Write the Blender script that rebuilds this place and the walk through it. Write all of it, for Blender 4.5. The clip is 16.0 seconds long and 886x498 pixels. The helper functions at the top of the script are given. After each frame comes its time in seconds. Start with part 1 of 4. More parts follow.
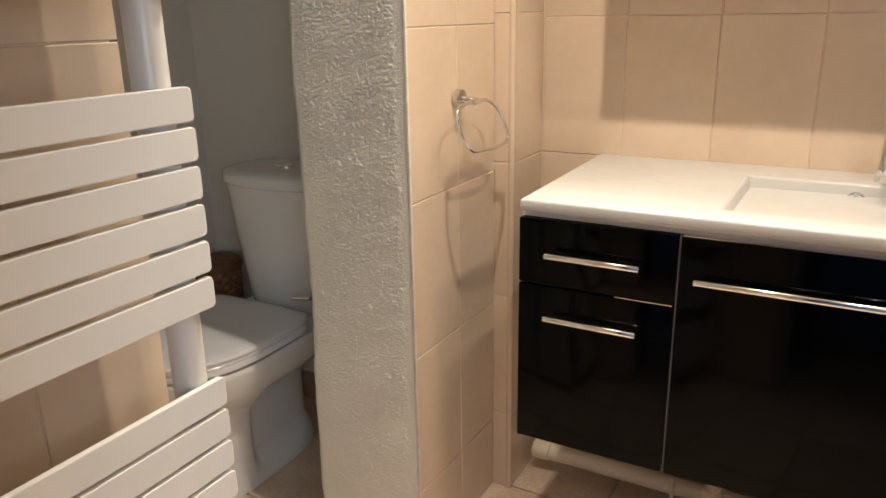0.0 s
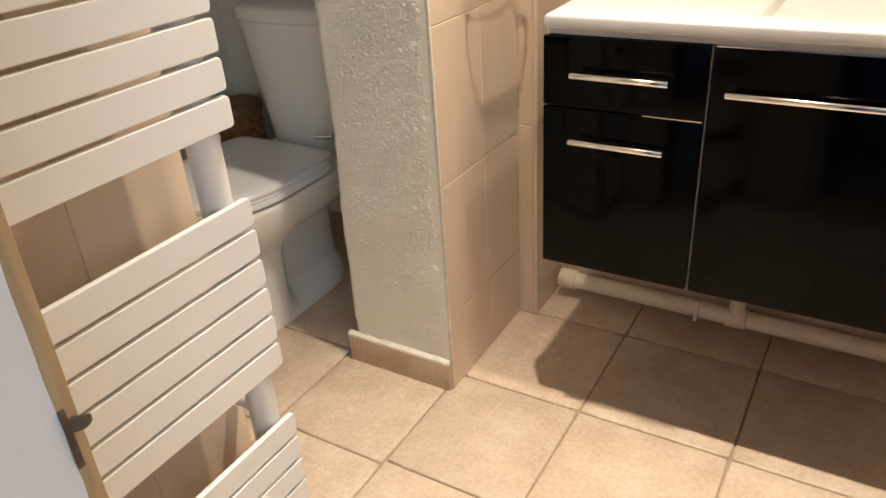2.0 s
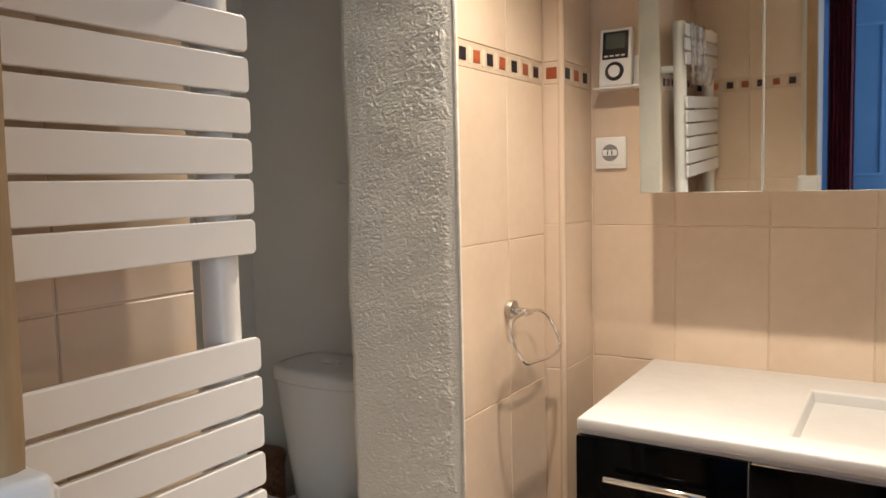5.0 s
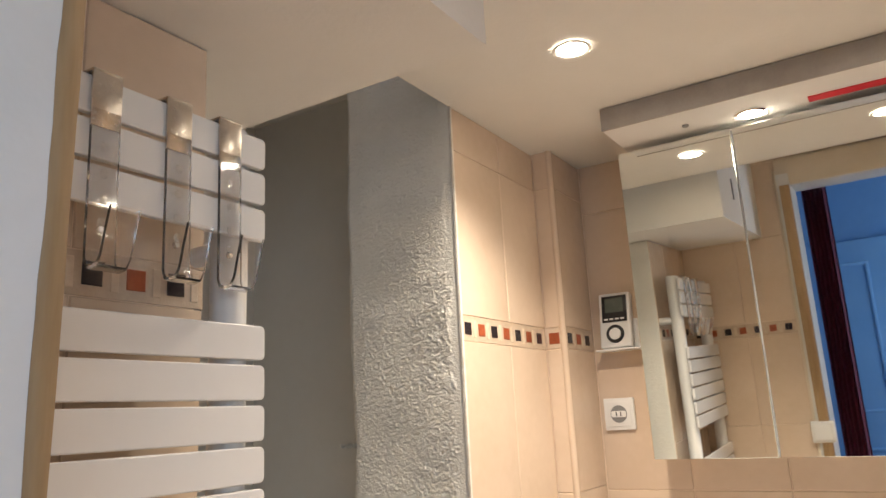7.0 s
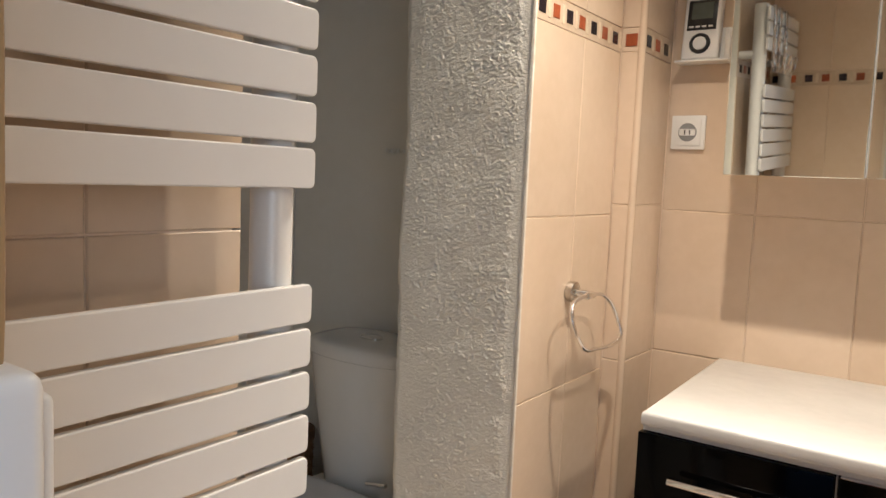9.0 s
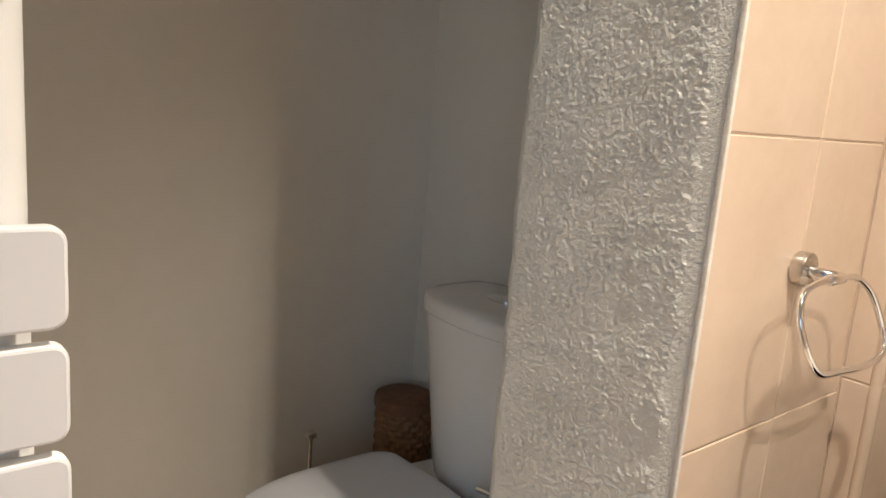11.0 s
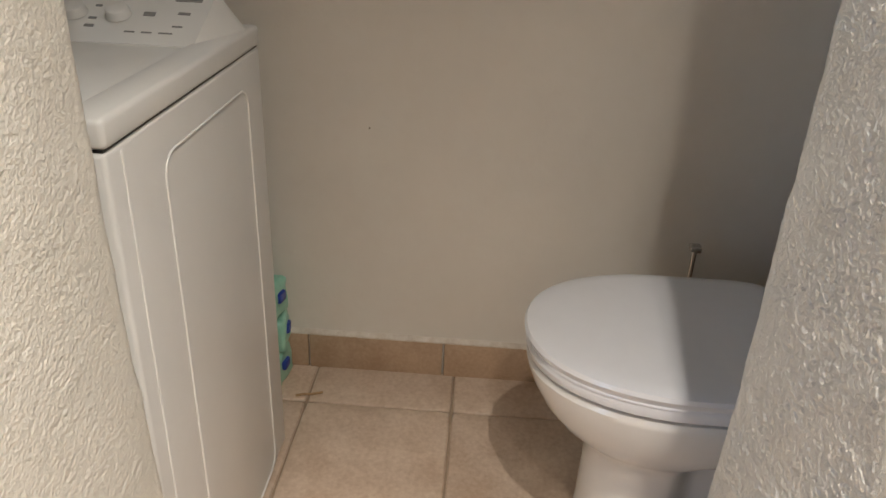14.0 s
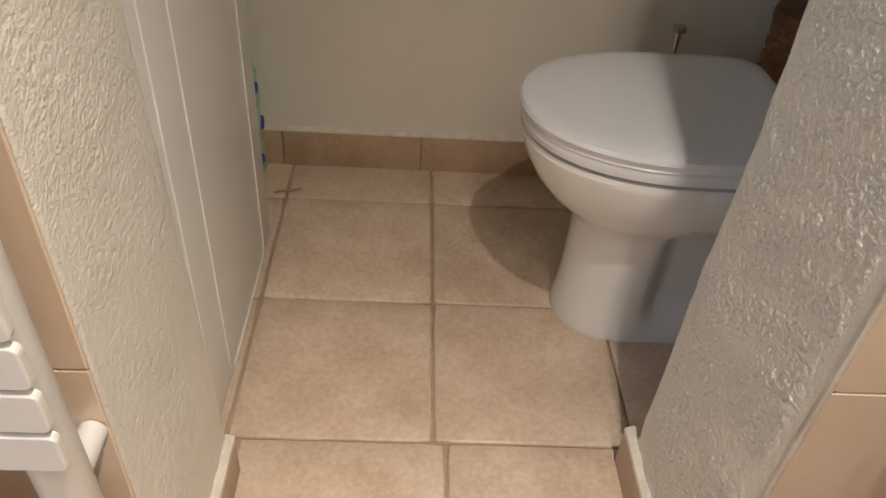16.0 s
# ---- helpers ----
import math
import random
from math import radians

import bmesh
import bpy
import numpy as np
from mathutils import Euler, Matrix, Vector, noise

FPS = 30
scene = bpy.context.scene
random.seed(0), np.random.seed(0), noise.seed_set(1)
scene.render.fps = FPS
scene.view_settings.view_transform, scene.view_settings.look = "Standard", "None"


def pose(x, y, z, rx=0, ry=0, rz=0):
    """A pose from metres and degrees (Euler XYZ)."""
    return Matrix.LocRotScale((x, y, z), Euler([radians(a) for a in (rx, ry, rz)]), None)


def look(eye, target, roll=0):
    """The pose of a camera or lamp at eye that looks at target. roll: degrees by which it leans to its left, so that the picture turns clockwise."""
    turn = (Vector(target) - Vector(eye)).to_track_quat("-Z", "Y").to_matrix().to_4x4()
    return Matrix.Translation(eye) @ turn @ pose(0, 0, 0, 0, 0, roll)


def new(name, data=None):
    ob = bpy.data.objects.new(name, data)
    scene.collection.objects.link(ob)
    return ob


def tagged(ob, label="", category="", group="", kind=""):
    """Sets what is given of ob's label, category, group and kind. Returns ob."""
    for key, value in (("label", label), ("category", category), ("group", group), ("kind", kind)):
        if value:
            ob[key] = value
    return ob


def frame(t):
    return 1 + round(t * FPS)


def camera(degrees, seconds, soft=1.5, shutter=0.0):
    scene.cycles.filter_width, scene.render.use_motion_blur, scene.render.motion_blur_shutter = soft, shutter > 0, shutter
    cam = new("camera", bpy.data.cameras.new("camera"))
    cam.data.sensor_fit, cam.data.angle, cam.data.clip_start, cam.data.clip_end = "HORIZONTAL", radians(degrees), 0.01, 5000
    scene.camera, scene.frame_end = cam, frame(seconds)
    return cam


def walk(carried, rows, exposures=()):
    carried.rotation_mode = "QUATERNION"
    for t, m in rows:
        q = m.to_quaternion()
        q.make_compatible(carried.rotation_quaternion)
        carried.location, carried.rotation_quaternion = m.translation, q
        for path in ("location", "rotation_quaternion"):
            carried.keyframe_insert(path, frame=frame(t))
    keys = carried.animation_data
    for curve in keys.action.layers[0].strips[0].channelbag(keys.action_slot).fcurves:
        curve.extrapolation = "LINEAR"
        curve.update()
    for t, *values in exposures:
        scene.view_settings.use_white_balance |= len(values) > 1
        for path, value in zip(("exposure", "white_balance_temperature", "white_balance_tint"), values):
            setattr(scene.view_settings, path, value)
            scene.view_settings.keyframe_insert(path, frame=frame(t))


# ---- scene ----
cam = camera(61.4, 16.0)
PATH = [
    (0, (0.766, -1.219, 1.234), (-0.175, 0.44, 0.635), -1.1),
    (0.5, (0.772, -1.221, 1.21), (-0.16, 0.375, 0.447), -2.8),
    (1, (0.771, -1.222, 1.193), (-0.145, 0.312, 0.294), -3.8),
    (1.5, (0.774, -1.224, 1.187), (-0.151, 0.276, 0.241), -4.0),
    (2, (0.773, -1.223, 1.187), (-0.165, 0.259, 0.225), -4.0),
    (2.5, (0.781, -1.219, 1.185), (-0.166, 0.269, 0.243), -3.0),
    (3, (0.773, -1.218, 1.195), (-0.168, 0.319, 0.328), -1.0),
    (3.5, (0.765, -1.22, 1.206), (-0.185, 0.377, 0.467), 0.7),
    (4, (0.743, -1.22, 1.233), (-0.236, 0.429, 0.664), 1.2),
    (4.5, (0.734, -1.218, 1.282), (-0.29, 0.46, 0.912), 0.2),
    (5, (0.735, -1.216, 1.334), (-0.332, 0.467, 1.161), -1.3),
    (7.3, (0.741, -1.238, 1.441), (-0.304, 0.402, 1.908), -3.6),
    (7.5, (0.757, -1.225, 1.459), (-0.332, 0.411, 1.831), -4.1),
    (8, (0.718, -1.203, 1.384), (-0.412, 0.442, 1.512), -1.4),
    (8.5, (0.691, -1.186, 1.312), (-0.439, 0.462, 1.226), 1.1),
    (8.7, (0.669, -1.177, 1.296), (-0.443, 0.478, 1.144), 2.1),
    (10.8, (0.422, -0.732, 1.217), (-1.025, 0.599, 0.851), 4.3),
    (11, (0.39, -0.675, 1.217), (-1.108, 0.594, 0.838), 4.6),
    (11.5, (0.327, -0.566, 1.216), (-1.323, 0.488, 0.81), 4.0),
    (12, (0.298, -0.439, 1.204), (-1.526, 0.26, 0.772), 1.9),
    (12.5, (0.297, -0.363, 1.16), (-1.6, -0.046, 0.611), 1.4),
    (13, (0.301, -0.325, 1.13), (-1.557, -0.281, 0.391), 1.4),
    (13.5, (0.328, -0.316, 1.099), (-1.486, -0.373, 0.258), 1.6),
    (14, (0.378, -0.281, 1.099), (-1.409, -0.363, 0.204), 2.6),
    (14.5, (0.427, -0.291, 1.086), (-1.335, -0.38, 0.144), 3.6),
    (15, (0.427, -0.307, 1.065), (-1.267, -0.389, 0.004), 2.7),
    (15.5, (0.413, -0.328, 1.039), (-1.199, -0.333, -0.146), 3.4),
    (16, (0.414, -0.368, 1.02), (-1.127, -0.264, -0.251), 4.7),
]
EXPOSURES = [(0.0, 0.65, 6600, 9), (2.0, 0.95, 6650, 8), (3.5, 0.82, 6650, 8), (5.0, 0.62, 6450, 10), (7.3, 0.94, 6400, 10), (8.7, 0.62, 6400, 10), (11.0, 0.84, 6200, 9), (12.0, 1.27, 6000, 9), (13.0, 1.18, 5950, 9), (14.5, 0.8, 5950, 9), (16.0, 0.64, 6300, 10)]
walk(cam, [(t, look(eye, target, roll)) for t, eye, target, roll in PATH], EXPOSURES)

# ---- light and exposure ----
world = bpy.data.worlds.new("world")
scene.world = world
world.use_nodes = True
sky = world.node_tree.nodes.new("ShaderNodeTexSky")
sky.sky_type = "NISHITA"
sky.sun_disc = False
sky.sun_elevation = radians(40)
sky.sun_rotation = radians(120)
world.node_tree.links.new(sky.outputs[0], world.node_tree.nodes["Background"].inputs[0])
world.node_tree.nodes["Background"].inputs[1].default_value = 0.1
WARM = (1.0, 0.87, 0.715)
CEIL, BOX_Z, REAR_CEIL = 2.040, 1.908, 2.2
# the third spot is unseen: added to carry the row on
SPOTS = [(0.306, -0.076), (0.765, -0.076), (1.23, -0.076)]
HOOKS = [-0.666, -0.738, -0.825]
SPILL_WATTS, BEAM_WATTS, CORNICE_WATTS, WINDOW_WATTS = [26, 16, 12], [40, 24, 16], 0.6, 9


def lamp(name, kind, place, watts, colour, size, turn=(0, 0, 0), angle=None):
    data = bpy.data.lights.new(name, kind)
    data.energy, data.color = watts, colour
    if kind == "AREA":
        data.shape, data.size, data.size_y = "RECTANGLE", size[0], size[1]
    else:
        data.shadow_soft_size = size
    if angle:
        data.spot_size, data.spot_blend = radians(angle), 1.0
    ob = new(name, data)
    ob.matrix_world = pose(*place, *turn)
    return ob


for (sx, sy), spill, beam in zip(SPOTS, SPILL_WATTS, BEAM_WATTS):
    lamp("spot_spill", "SPOT", (sx, sy, CEIL - 0.010), spill, WARM, 0.015, angle=128)
    lamp("spot_beam", "SPOT", (sx, sy, CEIL - 0.010), beam, WARM, 0.015, (-12, 0, 0), angle=60)
for sx in (0.527, 1.0):
    lamp("cornice_light", "SPOT", (sx, 0.318, 1.981), CORNICE_WATTS, WARM, 0.012, angle=130)
lamp("hall_window_light", "AREA", (1.86, -2.2, 1.45), WINDOW_WATTS, (0.55, 0.75, 1.0), (1.0, 1.3), (0, 90, 0))
lamp("toilet_window_light", "AREA", (-0.90, -1.20, 1.40), 0.09, (0.92, 1.0, 0.95), (0.28, 0.30), (90, 0, 0))


# ---- materials ----
def surface(name, a, b, scale=6.0, rough=0.5, bump=0.0, bump_scale=80.0, metal=0.0, coat=0.0, vary=0.0, fine=0.25, rough_var=0.08, stretch=(1, 1, 1), spec=0.5):
    """A two-colour noise-mottled surface with fine relief; vary: how much pieces differ from one another."""
    m = bpy.data.materials.new(name)
    m.use_nodes = True
    nodes, links = m.node_tree.nodes, m.node_tree.links
    p = nodes["Principled BSDF"]
    co = nodes.new("ShaderNodeTexCoord")
    info = nodes.new("ShaderNodeObjectInfo")
    shift = nodes.new("ShaderNodeMath")
    shift.operation, shift.inputs[1].default_value = "MULTIPLY", 17.0
    links.new(info.outputs["Random"], shift.inputs[0])
    add = nodes.new("ShaderNodeVectorMath")
    add.operation = "ADD"
    links.new(co.outputs["Object"], add.inputs[0])
    links.new(shift.outputs[0], add.inputs[1])
    stretched = nodes.new("ShaderNodeVectorMath")
    stretched.operation, stretched.inputs[1].default_value = "MULTIPLY", stretch
    links.new(add.outputs[0], stretched.inputs[0])

    def noise_node(s, detail, r=0.55):
        n = nodes.new("ShaderNodeTexNoise")
        n.inputs["Scale"].default_value, n.inputs["Detail"].default_value, n.inputs["Roughness"].default_value = s, detail, r
        links.new(stretched.outputs[0], n.inputs["Vector"])
        return n
    big, small = noise_node(scale, 4), noise_node(scale * 9, 3)
    blend = nodes.new("ShaderNodeMix")
    blend.data_type = "FLOAT"
    blend.inputs[0].default_value = fine
    links.new(big.outputs[0], blend.inputs[2])
    links.new(small.outputs[0], blend.inputs[3])
    ramp = nodes.new("ShaderNodeValToRGB")
    ramp.color_ramp.elements[0].position, ramp.color_ramp.elements[1].position = 0.36, 0.64
    ramp.color_ramp.elements[0].color, ramp.color_ramp.elements[1].color = (*a, 1), (*b, 1)
    links.new(blend.outputs[0], ramp.inputs[0])
    out = ramp.outputs[0]
    if vary:
        hsv = nodes.new("ShaderNodeHueSaturation")
        rng = nodes.new("ShaderNodeMapRange")
        rng.inputs[3].default_value, rng.inputs[4].default_value = 1 - vary, 1 + vary
        links.new(info.outputs["Random"], rng.inputs[0])
        links.new(rng.outputs[0], hsv.inputs["Value"])
        links.new(out, hsv.inputs["Color"])
        out = hsv.outputs[0]
    links.new(out, p.inputs["Base Color"])
    rr = nodes.new("ShaderNodeMapRange")
    rr.inputs[3].default_value, rr.inputs[4].default_value = max(0.02, rough - rough_var), rough + rough_var
    links.new(small.outputs[0], rr.inputs[0])
    links.new(rr.outputs[0], p.inputs["Roughness"])
    p.inputs["Metallic"].default_value = metal
    p.inputs["Coat Weight"].default_value = coat
    p.inputs["Specular IOR Level"].default_value = spec
    if bump:
        n = noise_node(bump_scale, 3)
        bn = nodes.new("ShaderNodeBump")
        bn.inputs["Strength"].default_value, bn.inputs["Distance"].default_value = 1.0, bump
        links.new(n.outputs[0], bn.inputs["Height"])
        links.new(bn.outputs[0], p.inputs["Normal"])
    return m


def glowing(name, colour, strength):
    m = bpy.data.materials.new(name)
    m.use_nodes = True
    p = m.node_tree.nodes["Principled BSDF"]
    p.inputs["Base Color"].default_value = (*colour, 1)
    p.inputs["Emission Color"].default_value = (*colour, 1)
    p.inputs["Emission Strength"].default_value = strength
    return m


def glass(name, colour, rough=0.02):
    m = surface(name, colour, colour, rough=rough, rough_var=0.0)
    p = m.node_tree.nodes["Principled BSDF"]
    p.inputs["Transmission Weight"].default_value = 0.98
    p.inputs["IOR"].default_value = 1.32
    p.inputs["Coat Weight"].default_value = 0.5
    return m


TILE = surface("beige_ceramic", (0.645, 0.505, 0.375), (0.705, 0.565, 0.435), 5, 0.24, 0.0004, 26, vary=0.035, stretch=(1, 1, 0.6), rough_var=0.04)
GROUT = surface("wall_grout", (0.80, 0.66, 0.52), (0.70, 0.56, 0.43), 30, 0.85, 0.0006, 300)
MOSAIC_BACK = surface("mosaic_ground", (0.62, 0.50, 0.38), (0.52, 0.40, 0.29), 40, 0.6, 0.0005, 250)
MOSAIC_PALE = surface("mosaic_pale_stone", (0.66, 0.55, 0.42), (0.58, 0.45, 0.33), 60, 0.5, 0.0004, 250, vary=0.1)
MOSAIC_DARK = surface("mosaic_dark_glass", (0.018, 0.014, 0.02), (0.035, 0.025, 0.03), 50, 0.2, vary=0.2)
MOSAIC_RED = surface("mosaic_rust_stone", (0.42, 0.10, 0.035), (0.30, 0.065, 0.022), 70, 0.35, 0.0004, 200, vary=0.2)
FLOOR_TILE = surface("rustic_floor_tile", (0.53, 0.40, 0.295), (0.70, 0.575, 0.46), 11, 0.34, 0.0018, 60, vary=0.06, fine=0.46, rough_var=0.12)
FLOOR_GROUT = surface("floor_grout", (0.33, 0.25, 0.18), (0.47, 0.37, 0.275), 14, 0.9, 0.001, 250)
SKIRT = surface("skirting_tile", (0.40, 0.285, 0.19), (0.52, 0.39, 0.275), 12, 0.4, 0.0006, 90, vary=0.06, fine=0.4)
PLASTER = surface("rough_white_plaster", (0.76, 0.735, 0.665), (0.81, 0.785, 0.72), 9, 0.38, 0.0018, 260, rough_var=0.1)
WC_PAINT = surface("off_white_wall_paint", (0.75, 0.72, 0.66), (0.79, 0.765, 0.71), 3, 0.6, 0.0007, 45)
CEIL_PAINT = surface("white_ceiling_paint", (0.76, 0.74, 0.70), (0.80, 0.78, 0.74), 2.5, 0.75, 0.0005, 120)
FILLER = surface("white_filler", (0.74, 0.70, 0.63), (0.60, 0.54, 0.46), 40, 0.8, 0.001, 200)
ENAMEL = surface("white_radiator_enamel", (0.68, 0.67, 0.65), (0.71, 0.70, 0.68), 4, 0.3, rough_var=0.008)
CERAMIC = surface("white_sanitary_ceramic", (0.78, 0.775, 0.75), (0.81, 0.805, 0.785), 5, 0.12, rough_var=0.03)
SEAT = surface("white_seat_plastic", (0.75, 0.76, 0.79), (0.78, 0.79, 0.82), 5, 0.16, rough_var=0.03)
RESIN = surface("white_resin_basin", (0.58, 0.575, 0.56), (0.62, 0.615, 0.60), 5, 0.25, rough_var=0.04)
APPLIANCE = surface("white_painted_steel", (0.80, 0.80, 0.785), (0.83, 0.83, 0.815), 4, 0.3, 0.0001, 300, rough_var=0.04)
PLASTIC = surface("white_plastic", (0.78, 0.775, 0.755), (0.81, 0.805, 0.785), 8, 0.35, rough_var=0.05)
GREY_PLASTIC = surface("grey_print", (0.22, 0.22, 0.22), (0.27, 0.27, 0.27), 30, 0.5)
DARK_PLASTIC = surface("black_plastic", (0.012, 0.012, 0.013), (0.02, 0.02, 0.021), 30, 0.3)
GLOSS_BLACK = surface("black_gloss_lacquer", (0.0012, 0.0012, 0.0016), (0.0024, 0.0023, 0.0026), 6, 0.09, 0.00006, 30, rough_var=0.03, spec=0.09)
EDGE_WHITE = surface("pale_carcass_edge", (0.62, 0.60, 0.57), (0.68, 0.66, 0.63), 20, 0.4)
CHROME = surface("polished_chrome", (0.80, 0.80, 0.80), (0.86, 0.86, 0.86), 20, 0.09, metal=1.0, rough_var=0.04)
GREY_TRIM = surface("grey_trim_strip", (0.34, 0.31, 0.28), (0.40, 0.37, 0.34), 20, 0.45)
STEEL = surface("brushed_steel", (0.55, 0.52, 0.48), (0.66, 0.63, 0.59), 30, 0.25, metal=1.0, rough_var=0.08)
OLD_METAL = surface("tarnished_iron", (0.10, 0.07, 0.05), (0.22, 0.16, 0.11), 40, 0.5, 0.0005, 200, metal=0.7)
MIRROR = surface("mirror_silver", (0.86, 0.885, 0.865), (0.86, 0.885, 0.865), 1, 0.012, metal=1.0, rough_var=0.004)
CLEAR = glass("clear_acrylic", (0.99, 0.98, 0.97), 0.015)
LCD = surface("grey_lcd", (0.085, 0.105, 0.09), (0.11, 0.13, 0.115), 30, 0.15)
BARE_WOOD = surface("bare_worn_wood", (0.30, 0.185, 0.085), (0.46, 0.31, 0.16), 14, 0.6, 0.0009, 90, fine=0.45, stretch=(1, 1, 0.12))
FRAME_PAINT = surface("chipped_cream_paint", (0.68, 0.66, 0.61), (0.74, 0.72, 0.68), 6, 0.45, 0.0006, 60)
CASING_PAINT = surface("cream_casing_paint", (0.70, 0.60, 0.46), (0.75, 0.65, 0.51), 6, 0.45, 0.0004, 80)
WICKER = surface("brown_wicker", (0.16, 0.075, 0.03), (0.30, 0.155, 0.065), 60, 0.6, 0.0006, 300, fine=0.5)
WICKER_LID = surface("brown_wicker_lid", (0.13, 0.058, 0.026), (0.20, 0.095, 0.042), 50, 0.55, 0.0005, 300)
PVC = surface("aged_white_pvc", (0.72, 0.64, 0.50), (0.80, 0.73, 0.60), 14, 0.4)
HOSE = surface("grey_hose_rubber", (0.10, 0.095, 0.085), (0.14, 0.13, 0.115), 30, 0.6)
MINT = surface("mint_plastic_film", (0.28, 0.60, 0.46), (0.40, 0.70, 0.56), 25, 0.3, 0.0015, 60)
BLUE_PRINT = surface("blue_print", (0.02, 0.05, 0.30), (0.03, 0.07, 0.36), 30, 0.35)
RED_STICKER = surface("red_sticker", (0.70, 0.02, 0.04), (0.74, 0.03, 0.05), 30, 0.4)
BLUE_WALL = surface("blue_hall_paint", (0.16, 0.33, 0.58), (0.19, 0.37, 0.63), 3, 0.6, 0.0005, 60)
BLUE_DOOR = surface("blue_door_paint", (0.22, 0.42, 0.68), (0.25, 0.46, 0.72), 4, 0.45)
CURTAIN = surface("burgundy_cloth", (0.10, 0.006, 0.03), (0.14, 0.012, 0.045), 30, 0.85, 0.0006, 500)
HALL_FLOOR = surface("hall_floor_wood", (0.24, 0.15, 0.08), (0.33, 0.21, 0.12), 5, 0.45, 0.0004, 60, stretch=(1, 8, 1))
BULB = glowing("lamp_lens", (1.0, 0.86, 0.66), 30)


# ---- mesh helpers ----
def mesh_object(name, bm, material, smooth=True):
    bmesh.ops.recalc_face_normals(bm, faces=bm.faces)
    me = bpy.data.meshes.new(name)
    bm.to_mesh(me)
    bm.free()
    me.materials.append(material)
    if smooth:
        me.shade_smooth()
        me.set_sharp_from_angle(angle=radians(38))
    return new(name, me)


def thing(name, place, label, category, group="", kind=""):
    """A top-level thing: an empty at its base, to which its parts belong."""
    ob = new(name)
    ob.empty_display_size = 0.05
    ob.location = place
    return tagged(ob, label, category, group, kind)


def part(name, bm, material, parent, label="", smooth=True):
    ob = mesh_object(name, bm, material, smooth)
    ob.parent = parent
    ob.matrix_parent_inverse = Matrix.Translation(-parent.location)
    if label:
        ob["label"] = label
    return ob


def solid(x0, x1, y0, y1, z0, z1, r=0.0, seg=2):
    bm = bmesh.new()
    bmesh.ops.create_cube(bm, size=1)
    for v in bm.verts:
        v.co = ((x0 + x1) / 2 + v.co.x * (x1 - x0), (y0 + y1) / 2 + v.co.y * (y1 - y0), (z0 + z1) / 2 + v.co.z * (z1 - z0))
    if r:
        bmesh.ops.bevel(bm, geom=list(bm.edges), offset=r, segments=seg, profile=0.5, affect="EDGES")
    return bm


def join(*many):
    out = bmesh.new()
    for bm in many:
        me = bpy.data.meshes.new("joined")
        bm.to_mesh(me)
        bm.free()
        out.from_mesh(me)
        bpy.data.meshes.remove(me)
    return out


def moved(bm, m):
    bmesh.ops.transform(bm, matrix=m, verts=bm.verts)
    return bm


def rod(a, b, r, seg=20, r2=None, bevel=0.0):
    a, b = Vector(a), Vector(b)
    bm = bmesh.new()
    bmesh.ops.create_cone(bm, cap_ends=True, segments=seg, radius1=r, radius2=r if r2 is None else r2, depth=(b - a).length)
    if bevel:
        caps = [e for e in bm.edges if abs(e.verts[0].co.z - e.verts[1].co.z) < 1e-6]
        bmesh.ops.bevel(bm, geom=caps, offset=bevel, segments=2, profile=0.5, affect="EDGES")
    turn = (b - a).to_track_quat("Z", "Y").to_matrix().to_4x4()
    return moved(bm, Matrix.Translation((a + b) / 2) @ turn)


def sweep(points, r, seg=12, closed=False, ribs=0.0):
    """A tube along a line of points."""
    pts = [Vector(p) for p in points]
    n = len(pts)
    bm = bmesh.new()
    rings = []
    side = None
    for i, p in enumerate(pts):
        ahead = pts[(i + 1) % n] if closed or i + 1 < n else p
        back = pts[i - 1] if closed or i else p
        t = (ahead - back).normalized()
        if side is None:
            side = t.orthogonal().normalized()
        side = (side - t * side.dot(t)).normalized()
        up = t.cross(side)
        rad = r + (ribs if i % 2 else 0)
        rings.append([bm.verts.new(p + (side * math.cos(2 * math.pi * k / seg) + up * math.sin(2 * math.pi * k / seg)) * rad) for k in range(seg)])
    for i in range(n if closed else n - 1):
        a, b = rings[i], rings[(i + 1) % n]
        for k in range(seg):
            bm.faces.new((a[k], a[(k + 1) % seg], b[(k + 1) % seg], b[k]))
    if not closed:
        bm.faces.new(rings[0])
        bm.faces.new(rings[-1])
    return bm


def loft(rings, cap=True):
    bm = bmesh.new()
    made = [[bm.verts.new(p) for p in ring] for ring in rings]
    n = len(made[0])
    for a, b in zip(made, made[1:]):
        for k in range(n):
            bm.faces.new((a[k], a[(k + 1) % n], b[(k + 1) % n], b[k]))
    if cap:
        bm.faces.new(made[0])
        bm.faces.new(made[-1])
    return bm


def lathe(profile, centre, seg=32, hollow=False):
    cx, cy = centre
    if hollow:
        profile = list(profile) + [profile[0]]
    return loft([[(cx + r * math.cos(2 * math.pi * k / seg), cy + r * math.sin(2 * math.pi * k / seg), z) for k in range(seg)] for r, z in profile], cap=not hollow)


def smooth_step(v, a, b):
    t = min(1.0, max(0.0, (v - a) / (b - a)))
    return t * t * (3 - 2 * t)


# ---- the large structure ----
D = 0.565            # back wall
PX, PY = 0.05, 0.385  # pilaster
OPEN = -0.621        # near side of the opening to the toilet
REAR = -1.083        # wall with the door
WX, WY = -1.134, 0.543  # far walls of the toilet
RIGHT = 1.55


def wall(name, boxes, material, label, category="wall"):
    ob = mesh_object(name, join(*[solid(*b) for b in boxes]), material, smooth=False)
    return tagged(ob, label, category, kind="structure")


